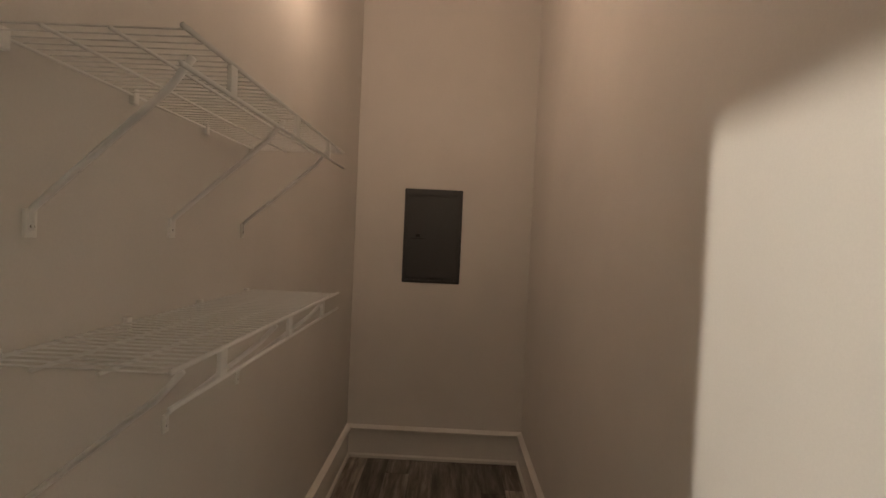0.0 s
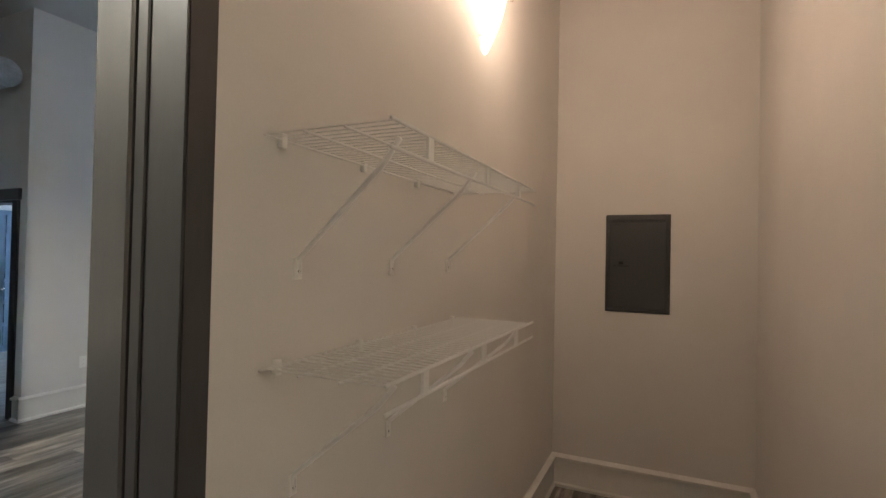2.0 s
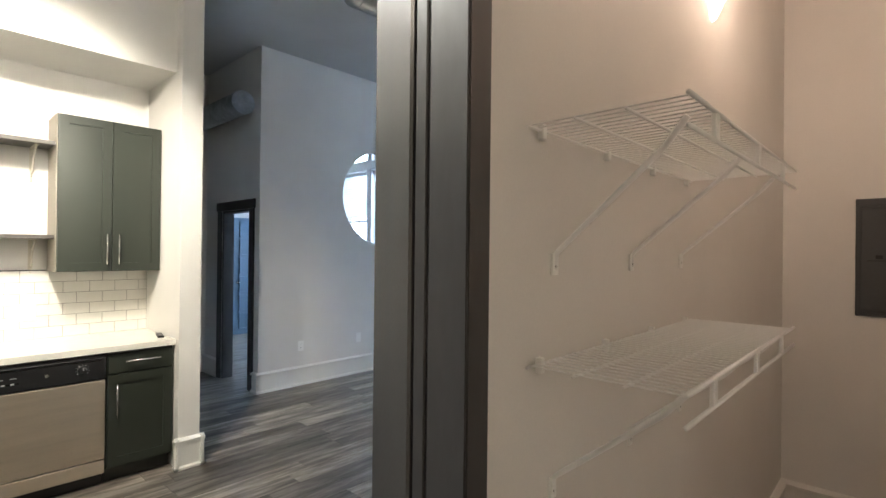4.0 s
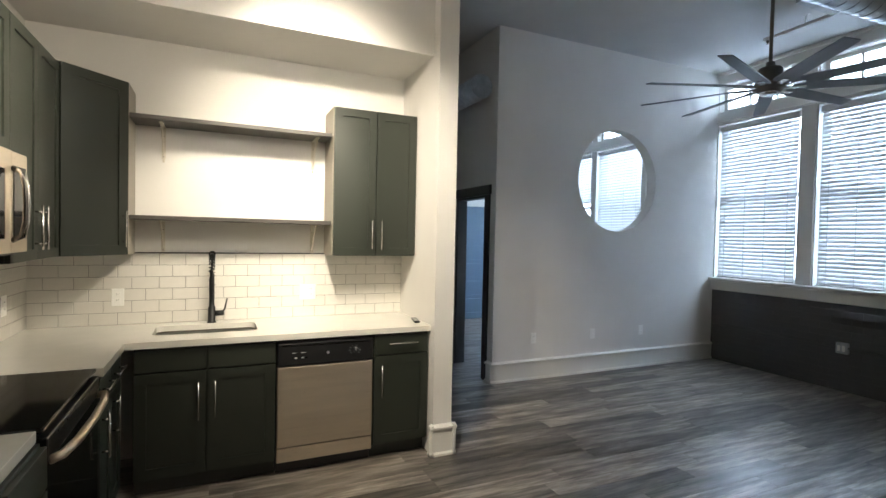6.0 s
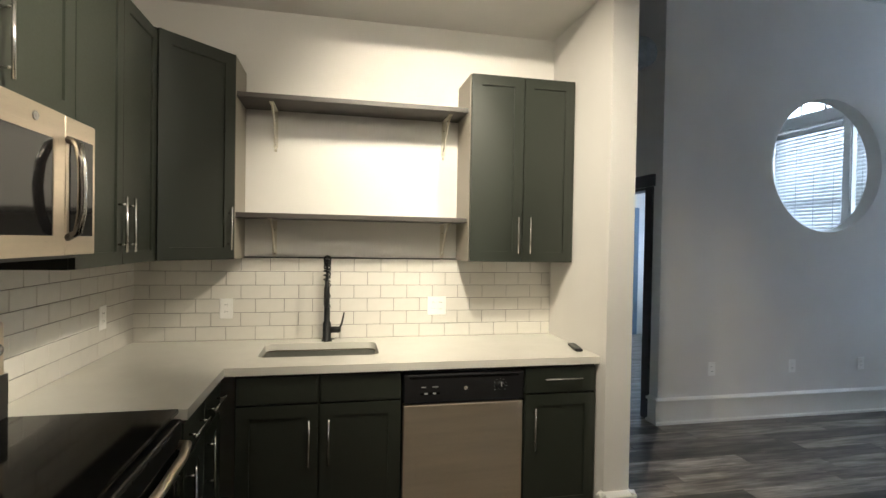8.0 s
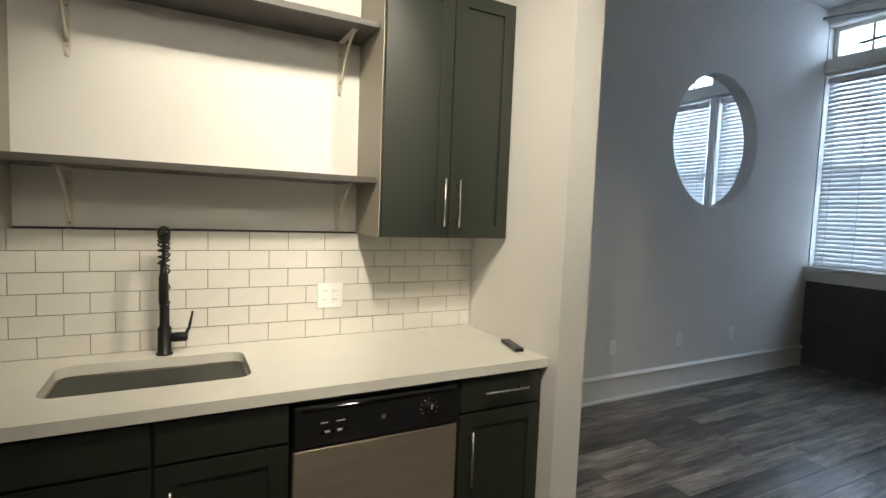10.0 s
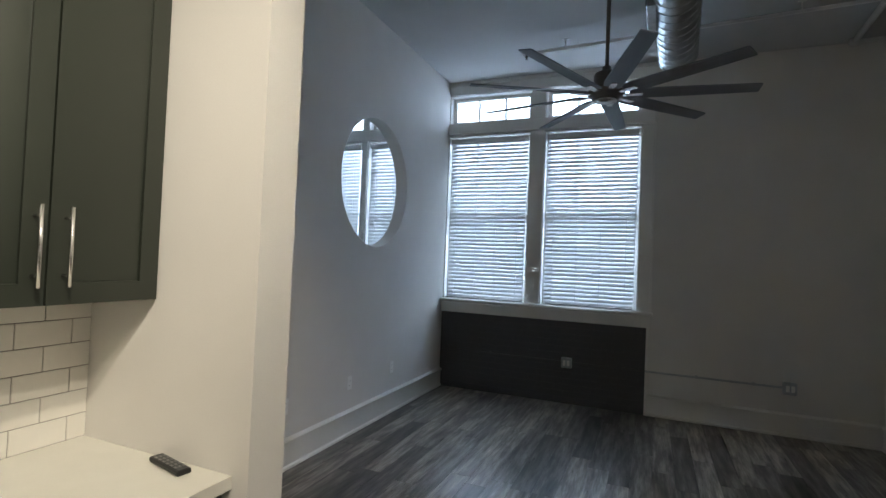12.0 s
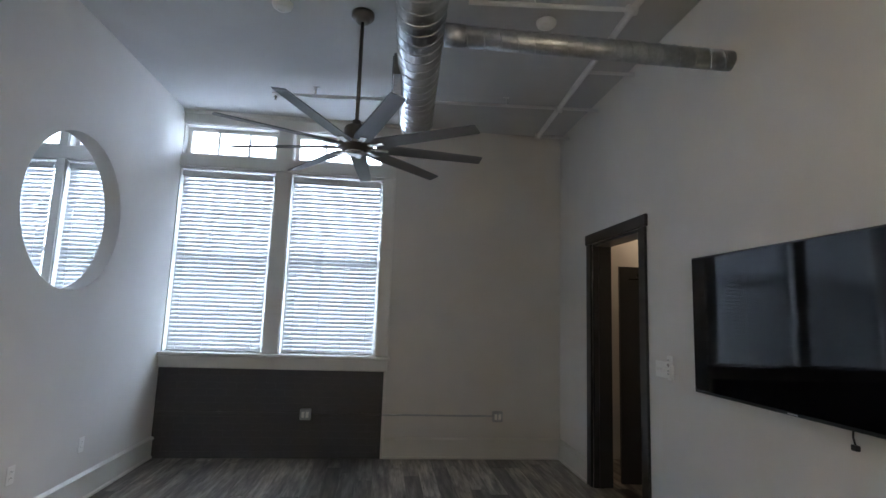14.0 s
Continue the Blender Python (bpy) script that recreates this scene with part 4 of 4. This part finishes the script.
part("door_trim", box(0.004, RW - 0.004, -0.026, 0.018, 0.80, 0.885, 0.004), BLACKPL, rg)
for k in range(5):
    part("vent_slot", box(0.12 + k * 0.11, 0.21 + k * 0.11, -0.028, -0.025, 0.862, 0.870), BLACKPL, rg)
harc = [(0.03, -0.024, 0.805), (0.05, -0.055, 0.812), (0.16, -0.074, 0.815), (RW / 2, -0.080, 0.815), (RW - 0.16, -0.074, 0.815), (RW - 0.05, -0.055, 0.812), (RW - 0.03, -0.024, 0.805)]
part("handle", tube(harc, 0.0155, sides=12), STEEL, od, "curved brushed steel handle", True)
part("storage_drawer", box(0.004, RW - 0.004, -0.020, 0.02, 0.06, 0.25, 0.004), BLACKGL, rg)
bg = part("backguard", box(0.0, RW, RD - 0.085, RD - 0.012, 0.919, 1.23, 0.012, seg=2), STEEL, rg, "brushed stainless backguard")
part("lower_band", box(0.001, RW - 0.001, RD - 0.093, RD - 0.086, 0.92, 1.06), BLACKPL, bg)
part("display", box(0.24, 0.52, RD - 0.094, RD - 0.084, 1.12, 1.19, 0.003), BLACKGL, bg)
for u in (0.08, 0.16, 0.60, 0.68):
    k = part("knob", lathe(((0, 0.032), (0.016, 0.032), (0.019, 0.028), (0.021, 0.006), (0.027, 0.0), (0, 0)), 20), CHROME, bg, "", True)
    k.matrix_local = pose(u, RD - 0.086, 1.15, 90)

# refrigerator
FF = -0.540
fr = thing("refrigerator", "stainless top-freezer refrigerator with bar handles", "refrigerator", pose(-0.895, FF, 0, 0, 0, 180))
FW = 0.845
part("body", box(0.005, FW - 0.005, 0.075, FF - STOVE_Y - 0.03, 0.03, 1.735, 0.006), FRIDGE, fr)
f1 = part("freezer_door", box(0, FW, 0, 0.07, 1.212, 1.748, 0.012, seg=2), STEEL, fr, "brushed stainless freezer door")
f2 = part("fridge_door", box(0, FW, 0, 0.07, 0.09, 1.200, 0.012, seg=2), STEEL, fr, "brushed stainless door")
part("toe_grille", box(0.01, FW - 0.01, 0.03, 0.07, 0.01, 0.085), BLACKPL, fr)
HU = FW - 0.040
part("handle", tube([(HU, -0.012, 1.712), (HU, -0.014, 1.70), (HU, -0.022, 1.62), (HU, -0.034, 1.50), (HU, -0.043, 1.37), (HU, -0.049, 1.27), (HU, -0.050, 1.218)], 0.0165, sides=12), DARKSTEEL, f1, "curved dark polished handle", True)
part("handle", tube([(HU, -0.046, 1.194), (HU, -0.048, 1.16), (HU, -0.054, 1.02), (HU, -0.052, 0.86), (HU, -0.042, 0.68), (HU, -0.030, 0.58), (HU, -0.024, 0.56)], 0.0165, sides=12), DARKSTEEL, f2, "curved dark polished handle", True)
for door, z0, z1 in ((f1, 1.635, 1.708), (f1, 1.216, 1.228), (f2, 1.184, 1.197), (f2, 0.565, 0.64)):
    part("handle_mount", box(HU - 0.014, HU + 0.014, -0.036, 0.001, z0, z1, 0.004), DARKSTEEL, door)

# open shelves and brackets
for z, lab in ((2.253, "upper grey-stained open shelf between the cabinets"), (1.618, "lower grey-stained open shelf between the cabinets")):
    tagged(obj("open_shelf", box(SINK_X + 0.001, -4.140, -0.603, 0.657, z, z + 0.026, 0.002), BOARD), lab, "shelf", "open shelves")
    for y in (-0.435, 0.565):
        b = thing("shelf_bracket", "cream metal bracket with a curved brace", "bracket", pose(SINK_X, y, z), "shelf brackets")
        part("wall_leg", box(0.001, 0.006, -0.012, 0.012, -0.215, 0.0, 0.001), CREAM, b)
        part("arm", box(0.006, 0.215, -0.012, 0.012, -0.007, -0.0015, 0.001), CREAM, b)
        part("brace", tube([(0.006, 0, -0.185), (0.035, 0, -0.165), (0.070, 0, -0.115), (0.11, 0, -0.065), (0.16, 0, -0.030), (0.20, 0, -0.010)], 0.006, sides=8), CREAM, b, "", True)
        for zz in (-0.20, -0.06):
            part("screw", tube([(0.006, 0, zz), (0.0085, 0, zz)], 0.004, sides=8), CHROME, b)
        part("foot_curl", tube([(0.004, 0, -0.215), (0.006, 0, -0.228), (0.004, 0, -0.238)], 0.007, sides=8), CREAM, b, "", True)

# ---------- closet ----------


WIRES = {}


def wire_mesh(D):
    if D not in WIRES:
        b_ = tube([(0, 0, 0), (D - 0.008, 0, 0)], 0.0017, sides=5)
        me = bpy.data.meshes.new("cross_wire")
        b_.to_mesh(me)
        b_.free()
        me.materials.append(SHELFMET)
        WIRES[D] = me
    return WIRES[D]


def wire_shelf(z, label):
    L, D = 1.0, 0.297
    top = thing("wire_shelf", label, "shelf", pose(CLO_L, 0.812, z, 0, 0, 0), "closet wire shelves")
    for k in range(40):
        w_ = new("cross_wire", wire_mesh(D))
        w_.parent = top
        w_.location = (0.008, 0.008 + k * 0.0252, 0)
    for x in (0.008, 0.105, 0.20):
        part("long_wire", tube([(x, 0, -0.004), (x, L, -0.004)], 0.0030, sides=6), SHELFMET, top, "", True)
    fr_ = bmesh.new()
    tube([(D + 0.002, 0, 0.003), (D + 0.002, L, 0.003)], 0.0042, fr_, 8)
    tube([(D + 0.002, 0, -0.048), (D + 0.002, L, -0.048)], 0.0042, fr_, 8)
    part("front_rail", fr_, SHELFMET, top, "", True)
    for y in (0.155, 0.50, 0.80):
        part("rail_link", box(D - 0.003, D + 0.005, y - 0.012, y + 0.012, -0.048, 0.003, 0.001), SHELFMET, top)
    for y in (0.10, 0.50, 0.90):
        s = part("support_brace", tube([(D - 0.02, y - 0.03, -0.016), (D - 0.06, y - 0.02, -0.06), (0.012, y + 0.01, -0.245), (0.004, y + 0.01, -0.255), (0.004, y + 0.01, -0.285)], 0.0058, sides=8), SHELFMET, top, "", True)
        part("fixing_tab", box(0.0, 0.006, y - 0.002, y + 0.022, -0.296, -0.25, 0.001), PLATE, top)
        part("screw", tube([(0.006, y + 0.010, -0.278), (0.0085, y + 0.010, -0.278)], 0.0045, sides=8), BRONZE, top)
    for y in (0.05, 0.35, 0.65, 0.95):
        part("wall_clip", box(0.0, 0.014, y - 0.008, y + 0.008, -0.022, 0.010, 0.002), PLATE, top)
    return top


wire_shelf(1.812, "upper white coated wire closet shelf on braces")
wire_shelf(1.342, "lower white coated wire closet shelf on braces")

ep = thing("breaker_panel", "dark grey metal breaker panel set in the closet wall", "electrical panel", pose(-0.142, CLO_B, 1.230))
part("cover", box(0, 0.398, -0.012, 0, 0, 0.645, 0.004), PANEL, ep)
dr = part("door", box(0.022, 0.376, -0.020, -0.012, 0.035, 0.590, 0.003), PANEL, ep)
part("latch", box(0.085, 0.115, -0.026, -0.019, 0.315, 0.335, 0.002), BLACKPL, dr)
part("latch_slot", box(0.05, 0.15, -0.0212, -0.0195, 0.303, 0.307), BLACKPL, dr)
part("top_bead", box(0.022, 0.376, -0.017, -0.011, 0.602, 0.612, 0.002), PANEL, ep)
part("bottom_bead", box(0.022, 0.376, -0.017, -0.011, 0.012, 0.022, 0.002), PANEL, ep)

sc = thing("wall_sconce", "lit opal glass half-bowl wall sconce", "wall lamp", pose(CLO_L, 2.055, 2.45))
bm = bmesh.new()
rows = []
for i in range(11):
    z = i / 10
    r = 0.018 + 0.082 * math.sin(min(1.0, z * 1.05) * math.pi / 2)
    rows.append([bm.verts.new((r * 0.95 * math.sin(a * math.pi / 20), r * math.cos(a * math.pi / 20), 0.29 * z)) for a in range(21)])
for a, b in zip(rows, rows[1:]):
    for k in range(20):
        bm.faces.new((a[k], a[k + 1], b[k + 1], b[k]))
bm.faces.new(rows[0])
bmesh.ops.recalc_face_normals(bm, faces=bm.faces[:])
sh = part("shade", bm, SHADE, sc, "glowing opal glass", True)
sh.visible_shadow = False
part("back_plate", box(0.0, 0.008, -0.05, 0.05, 0.05, 0.24, 0.003), PLATE, sc)
part("finial", tube([(0.118, 0, 0.20), (0.126, 0, 0.20)], 0.006, sides=8), CHROME, sc)

# ---------- ceiling fan ----------
FX, FY, FZ = -2.982, 3.755, 2.737
fan = thing("ceiling_fan", "large nine-blade ceiling fan on a long rod", "fan", pose(FX, FY, FZ, 0, 0, 0))
part("canopy", lathe(((0, CEIL_Z - FZ), (0.085, CEIL_Z - FZ), (0.085, CEIL_Z - FZ - 0.03), (0.07, CEIL_Z - FZ - 0.045), (0.05, CEIL_Z - FZ - 0.05), (0.05, CEIL_Z - FZ - 0.065), (0.03, CEIL_Z - FZ - 0.07), (0, CEIL_Z - FZ - 0.07)), 32), BRONZE, fan, "", True)
part("down_rod", tube([(0, 0, 0.10), (0, 0, CEIL_Z - FZ - 0.05)], 0.0135, sides=12), BRONZE, fan, "", True)
part("motor_housing", lathe(((0, 0.20), (0.03, 0.20), (0.034, 0.165), (0.075, 0.155), (0.085, 0.14), (0.085, 0.06), (0.10, 0.05), (0.10, 0.03), (0, 0.03)), 36), BRONZE, fan, "brushed bronze motor housing", True)
part("hub", lathe(((0, 0.03), (0.125, 0.028), (0.13, 0.015), (0.125, 0.0), (0.09, -0.012), (0.085, -0.028), (0, -0.032)), 36), BRONZE, fan, "", True)
part("bottom_cap", lathe(((0, -0.030), (0.078, -0.030), (0.07, -0.045), (0, -0.05)), 32), CHROME, fan, "", True)
for k in range(9):
    ang = k * 40 + 7.5
    bm = bmesh.new()
    prof = ((0.15, 0.050), (0.20, 0.060), (0.55, 0.055), (0.93, 0.047), (0.945, 0.044))
    tilt = radians(-12)
    up_, dn = [], []
    for r, w in prof:
        for s in (-1, 1):
            up_.append(bm.verts.new((r, s * w * math.cos(tilt), s * w * math.sin(tilt) + 0.010 + 0.004)))
            dn.append(bm.verts.new((r, s * w * math.cos(tilt), s * w * math.sin(tilt) + 0.010 - 0.004)))
    for i in range(len(prof) - 1):
        a, b, c_, d_ = 2 * i, 2 * i + 1, 2 * i + 3, 2 * i + 2
        bm.faces.new((up_[a], up_[b], up_[c_], up_[d_]))
        bm.faces.new((dn[a], dn[d_], dn[c_], dn[b]))
        bm.faces.new((up_[a], up_[d_], dn[d_], dn[a]))
        bm.faces.new((up_[b], dn[b], dn[c_], up_[c_]))
    bm.faces.new((up_[0], dn[0], dn[1], up_[1]))
    bm.faces.new((up_[-2], up_[-1], dn[-1], dn[-2]))
    bmesh.ops.recalc_face_normals(bm, faces=bm.faces[:])
    bl = part("blade", bm, FANBLADE, fan)
    bl.matrix_local = pose(0, 0, 0, 0, 0, ang)
    part("blade_iron", box(0.09, 0.24, -0.022, 0.022, -0.004, 0.006, 0.002), CHROME, bl)

# ---------- ducts and pipes ----------


def spiral_duct(name, label, a, b, r, pitch=0.11):
    a, b = Vector(a), Vector(b)
    top = thing(name, label, "duct")
    part("sheet_metal", tube([a, b], r, sides=40), GALV, top, "", True)
    d = (b - a)
    L = d.length
    d.normalize()
    s = d.cross(UP).normalized()
    o = d.cross(s)
    n_ = int(L / pitch * 28)
    pts = []
    for i in range(n_ + 1):
        w = i * math.tau / 28
        pts.append(a + d * (L * i / n_) + (s * math.cos(w) + o * math.sin(w)) * (r + 0.0005))
    part("spiral_seam", tube(pts, 0.0035, sides=5), GALV, top, "", True)
    return top


MDX, MDZ, MDR = -2.575, 3.345, 0.150
md = spiral_duct("main_duct", "large galvanised spiral duct under the ceiling", (MDX - 0.055, 2.0, MDZ), (MDX + 0.065, 4.70, MDZ), MDR)
part("end_cap", tube([(MDX + 0.065, 4.70, MDZ), (MDX + 0.0655, 4.715, MDZ)], MDR + 0.006, sides=40), GALV, md)
part("register", box(MDX - MDR - 0.012, MDX - MDR + 0.05, 3.62, 4.05, MDZ - 0.09, MDZ + 0.07, 0.004), GALV, md, "galvanised air register")
for k in range(6):
    part("register_blade", box(MDX - MDR - 0.02, MDX - MDR - 0.012, 3.64, 4.03, MDZ - 0.075 + k * 0.025, MDZ - 0.070 + k * 0.025), BLACKPL, md)
for y in (2.3, 3.3, 4.5):
    part("hanger_strap", box(MDX - 0.01, MDX + 0.02, y, y + 0.002, MDZ + MDR - 0.002, CEIL_Z), GALV, md)
bd_ = spiral_duct("branch_duct", "narrow galvanised spiral branch duct into the wall", (MDX + MDR - 0.01, 2.94, 3.180), (TV_X, 2.94, 3.190), 0.062, 0.10)
part("collar", tube([(MDX + MDR - 0.02, 2.94, 3.180), (MDX + MDR + 0.09, 2.94, 3.180)], 0.066, sides=32), GALV, bd_, "", True)
hd_ = spiral_duct("hall_duct", "galvanised spiral duct in the hall", (-6.47, 2.395, 3.12), (-5.11, 2.395, 3.12), 0.122, 0.13)
part("end_cap", tube([(-5.111, 2.395, 3.12), (-5.096, 2.395, 3.12)], 0.126, sides=40), GALV, hd_)

sp = thing("sprinkler_pipes", "white painted sprinkler pipes under the ceiling", "pipe")
PZ = 3.68
PX = -1.17


def pipe(name, a, b, r):
    part(name, tube([a, b], r, sides=14), PIPE, sp, "", True)


pipe("main_pipe", (PX - 0.07, 0.7, PZ), (PX + 0.14, 5.70, PZ), 0.026)
pipe("branch_pipe", (-3.89, 5.11, PZ), (TV_X, 4.865, PZ), 0.016)
pipe("branch_pipe", (PX + 0.08, 4.17, PZ + 0.02), (TV_X, 4.13, PZ + 0.02), 0.016)
pipe("branch_pipe", (-2.25, 3.35, PZ), (PX, 3.25, PZ), 0.016)
pipe("branch_pipe", (PX + 0.14, 5.70, PZ), (TV_X, 5.68, PZ), 0.018)
for x, y, r in ((-3.89, 5.11, 0.022), (PX + 0.14, 5.70, 0.033), (PX + 0.11, 4.915, 0.033), (PX + 0.03, 3.25, 0.033)):
    part("fitting", tube([(x - 0.035, y, PZ), (x + 0.035, y, PZ)], r, sides=14), PIPE, sp, "", True)
part("sprinkler_head", tube([(-3.89, 5.11, PZ), (-3.89, 5.11, PZ - 0.03), (-3.89, 5.11, PZ - 0.05), (-3.89, 5.11, PZ - 0.055)], [0.018, 0.014, 0.006, 0.016]), BRONZE, sp, "small brass sprinkler head")
for x, y in ((-3.50, 5.075), (-1.6, 4.94), (PX, 2.6), (-1.8, 3.31)):
    part("pipe_hanger", tube([(x, y, PZ), (x, y, CEIL_Z)], 0.006, sides=8), PIPE, sp)
    part("hanger_plate", box(x - 0.03, x + 0.03, y - 0.012, y + 0.012, CEIL_Z - 0.006, CEIL_Z, 0.001), PIPE, sp)
sm = thing("smoke_detector", "round white smoke detector on the ceiling", "smoke detector", pose(-1.62, 3.62, CEIL_Z))
part("housing", lathe(((0, 0), (0.075, 0), (0.075, -0.012), (0.066, -0.032), (0.04, -0.04), (0, -0.04)), 32), PLATE, sm, "", True)
part("sounder_ring", lathe(((0.045, -0.038), (0.05, -0.044), (0.03, -0.046), (0.028, -0.038)), 32), PLATE, sm)
sm2 = copy_thing(sm, pose(-3.56, 3.72, CEIL_Z))

# ---------- brick panel under the windows ----------
bw = structure(new("brick_panel"), "charcoal painted brick below the window sill", "brick wall")
part("mortar", box(ROUND_X + 0.001, -2.69, WIN_Y - 0.012, WIN_Y, 0, 0.925), BRICKPAINT, bw)
bm = box(0.0018, 0.1997, 0, 0.012, 0.0015, 0.0693, 0.0022)
BRICK = bpy.data.meshes.new("brick")
bm.to_mesh(BRICK)
bm.free()
BRICK.materials.append(BRICKPAINT)
bw_i = 0
for row in range(13):
    x = ROUND_X + 0.004 - (0.10 if row % 2 else 0.0)
    while x < -2.69:
        x0, x1 = max(x, ROUND_X + 0.002), min(x + 0.2015, -2.692)
        if x1 - x0 > 0.03:
            b = new("brick", BRICK)
            b.parent = bw
            b.location = (x0, WIN_Y - 0.0145 + random.uniform(-0.0015, 0.0015), row * 0.0708)
            b.scale = ((x1 - x0) / 0.2015, 1, 1)
        x += 0.2015

# ---------- tiles ----------
TW_, TH_ = 0.161, 0.0785
GAP = 0.0026
TILES = {}


def tile_mesh(f):
    key = round(f, 3)
    if key not in TILES:
        b_ = box(0, (TW_ - GAP) * f, -0.008, 0, 0, TH_ - GAP, 0.0010)
        me = bpy.data.meshes.new("tile")
        b_.to_mesh(me)
        b_.free()
        me.materials.append(TILE)
        TILES[key] = me
    return TILES[key]


sp1 = structure(obj("backsplash_sink", box(SINK_X, SINK_X + 0.006, STOVE_Y, STUB_Y0, 0.915, 1.395), GROUT), "white subway tile backsplash with grey joints", "backsplash")
sp2 = structure(obj("backsplash_stove", box(SINK_X + 0.006, -1.53, STOVE_Y, STOVE_Y + 0.006, 0.915, 1.395), GROUT), "white subway tile backsplash with grey joints", "backsplash")


def tile_run(parent, length, m, start):
    rows_ = 6
    pitch = (1.395 - 0.917) / rows_
    for r in range(rows_):
        x = start - (TW_ / 2 if r % 2 else 0.0) - TW_
        while x < length:
            a, b = max(x, 0.0), min(x + TW_ - GAP, length)
            if b - a > 0.012:
                t_ = new("tile", tile_mesh((b - a) / (TW_ - GAP)))
                t_.parent = parent
                t_.matrix_local = m @ pose(a, 0, 0.917 + r * pitch) @ Matrix.Diagonal((1, 1, pitch / TH_, 1))
            x += TW_


tile_run(sp1, STUB_Y0 - STOVE_Y - 0.010, pose(SINK_X + 0.002, STOVE_Y + 0.008, 0, 0, 0, 90), 0.0025)
structure(obj("tile_edge_trim", box(SINK_X, SINK_X + 0.012, -0.600, 0.656, 1.3955, 1.4015, 0.001), BLACKPL), "thin dark metal edge above the tiles", "trim")
tile_run(sp2, 2.9, pose(-1.53, STOVE_Y + 0.002, 0, 0, 0, 180), 0.04)

# ---------- floor planks ----------
PW, PL = 0.152, 1.22
floor_ob = bpy.data.objects["floor"]
PL_MESH = {}


def plank_mesh(w, l):
    key = (round(w, 3), round(l, 2))
    if key not in PL_MESH:
        b_ = box(0.0006, key[0] - 0.0006, 0.0006, key[1] - 0.0006, -0.006, 0.0, 0.0007)
        me = bpy.data.meshes.new("plank")
        b_.to_mesh(me)
        b_.free()
        me.materials.append(FLOOR)
        PL_MESH[key] = me
    return PL_MESH[key]


def planks(x0, x1, y0, y1):
    i = 0
    x = x0
    while x < x1 - 0.01:
        w = min(PW, x1 - x)
        y = y0 - random.uniform(0, PL)
        while y < y1:
            a, b = max(y, y0), min(y + PL, y1)
            if b - a > 0.04:
                p = new("plank", plank_mesh(w, b - a))
                p.parent = floor_ob
                p.location = (x, a, 0)
            y += PL
        x += PW
        i += 1


planks(-5.185, CLO_R, STOVE_Y, WIN_Y)
big = bmesh.new()
for x0, x1, y0, y1 in ((WEST_X, -5.185, STUB_Y1, WIN_Y), (CLO_R, EAST_X, STOVE_Y, WIN_Y)):
    x = x0
    while x < x1 - 0.01:
        y = y0 - random.uniform(0, PL)
        while y < y1:
            a, b = max(y, y0), min(y + PL, y1)
            if b - a > 0.05:
                box(x + 0.0006, min(x + PW, x1) - 0.0006, a + 0.0006, b - 0.0006, -0.006, 0.0, 0, big)
            y += PL
        x += PW
far = part("plank_field", big, FLOOR, floor_ob)
tagged(far, kind="stuff")
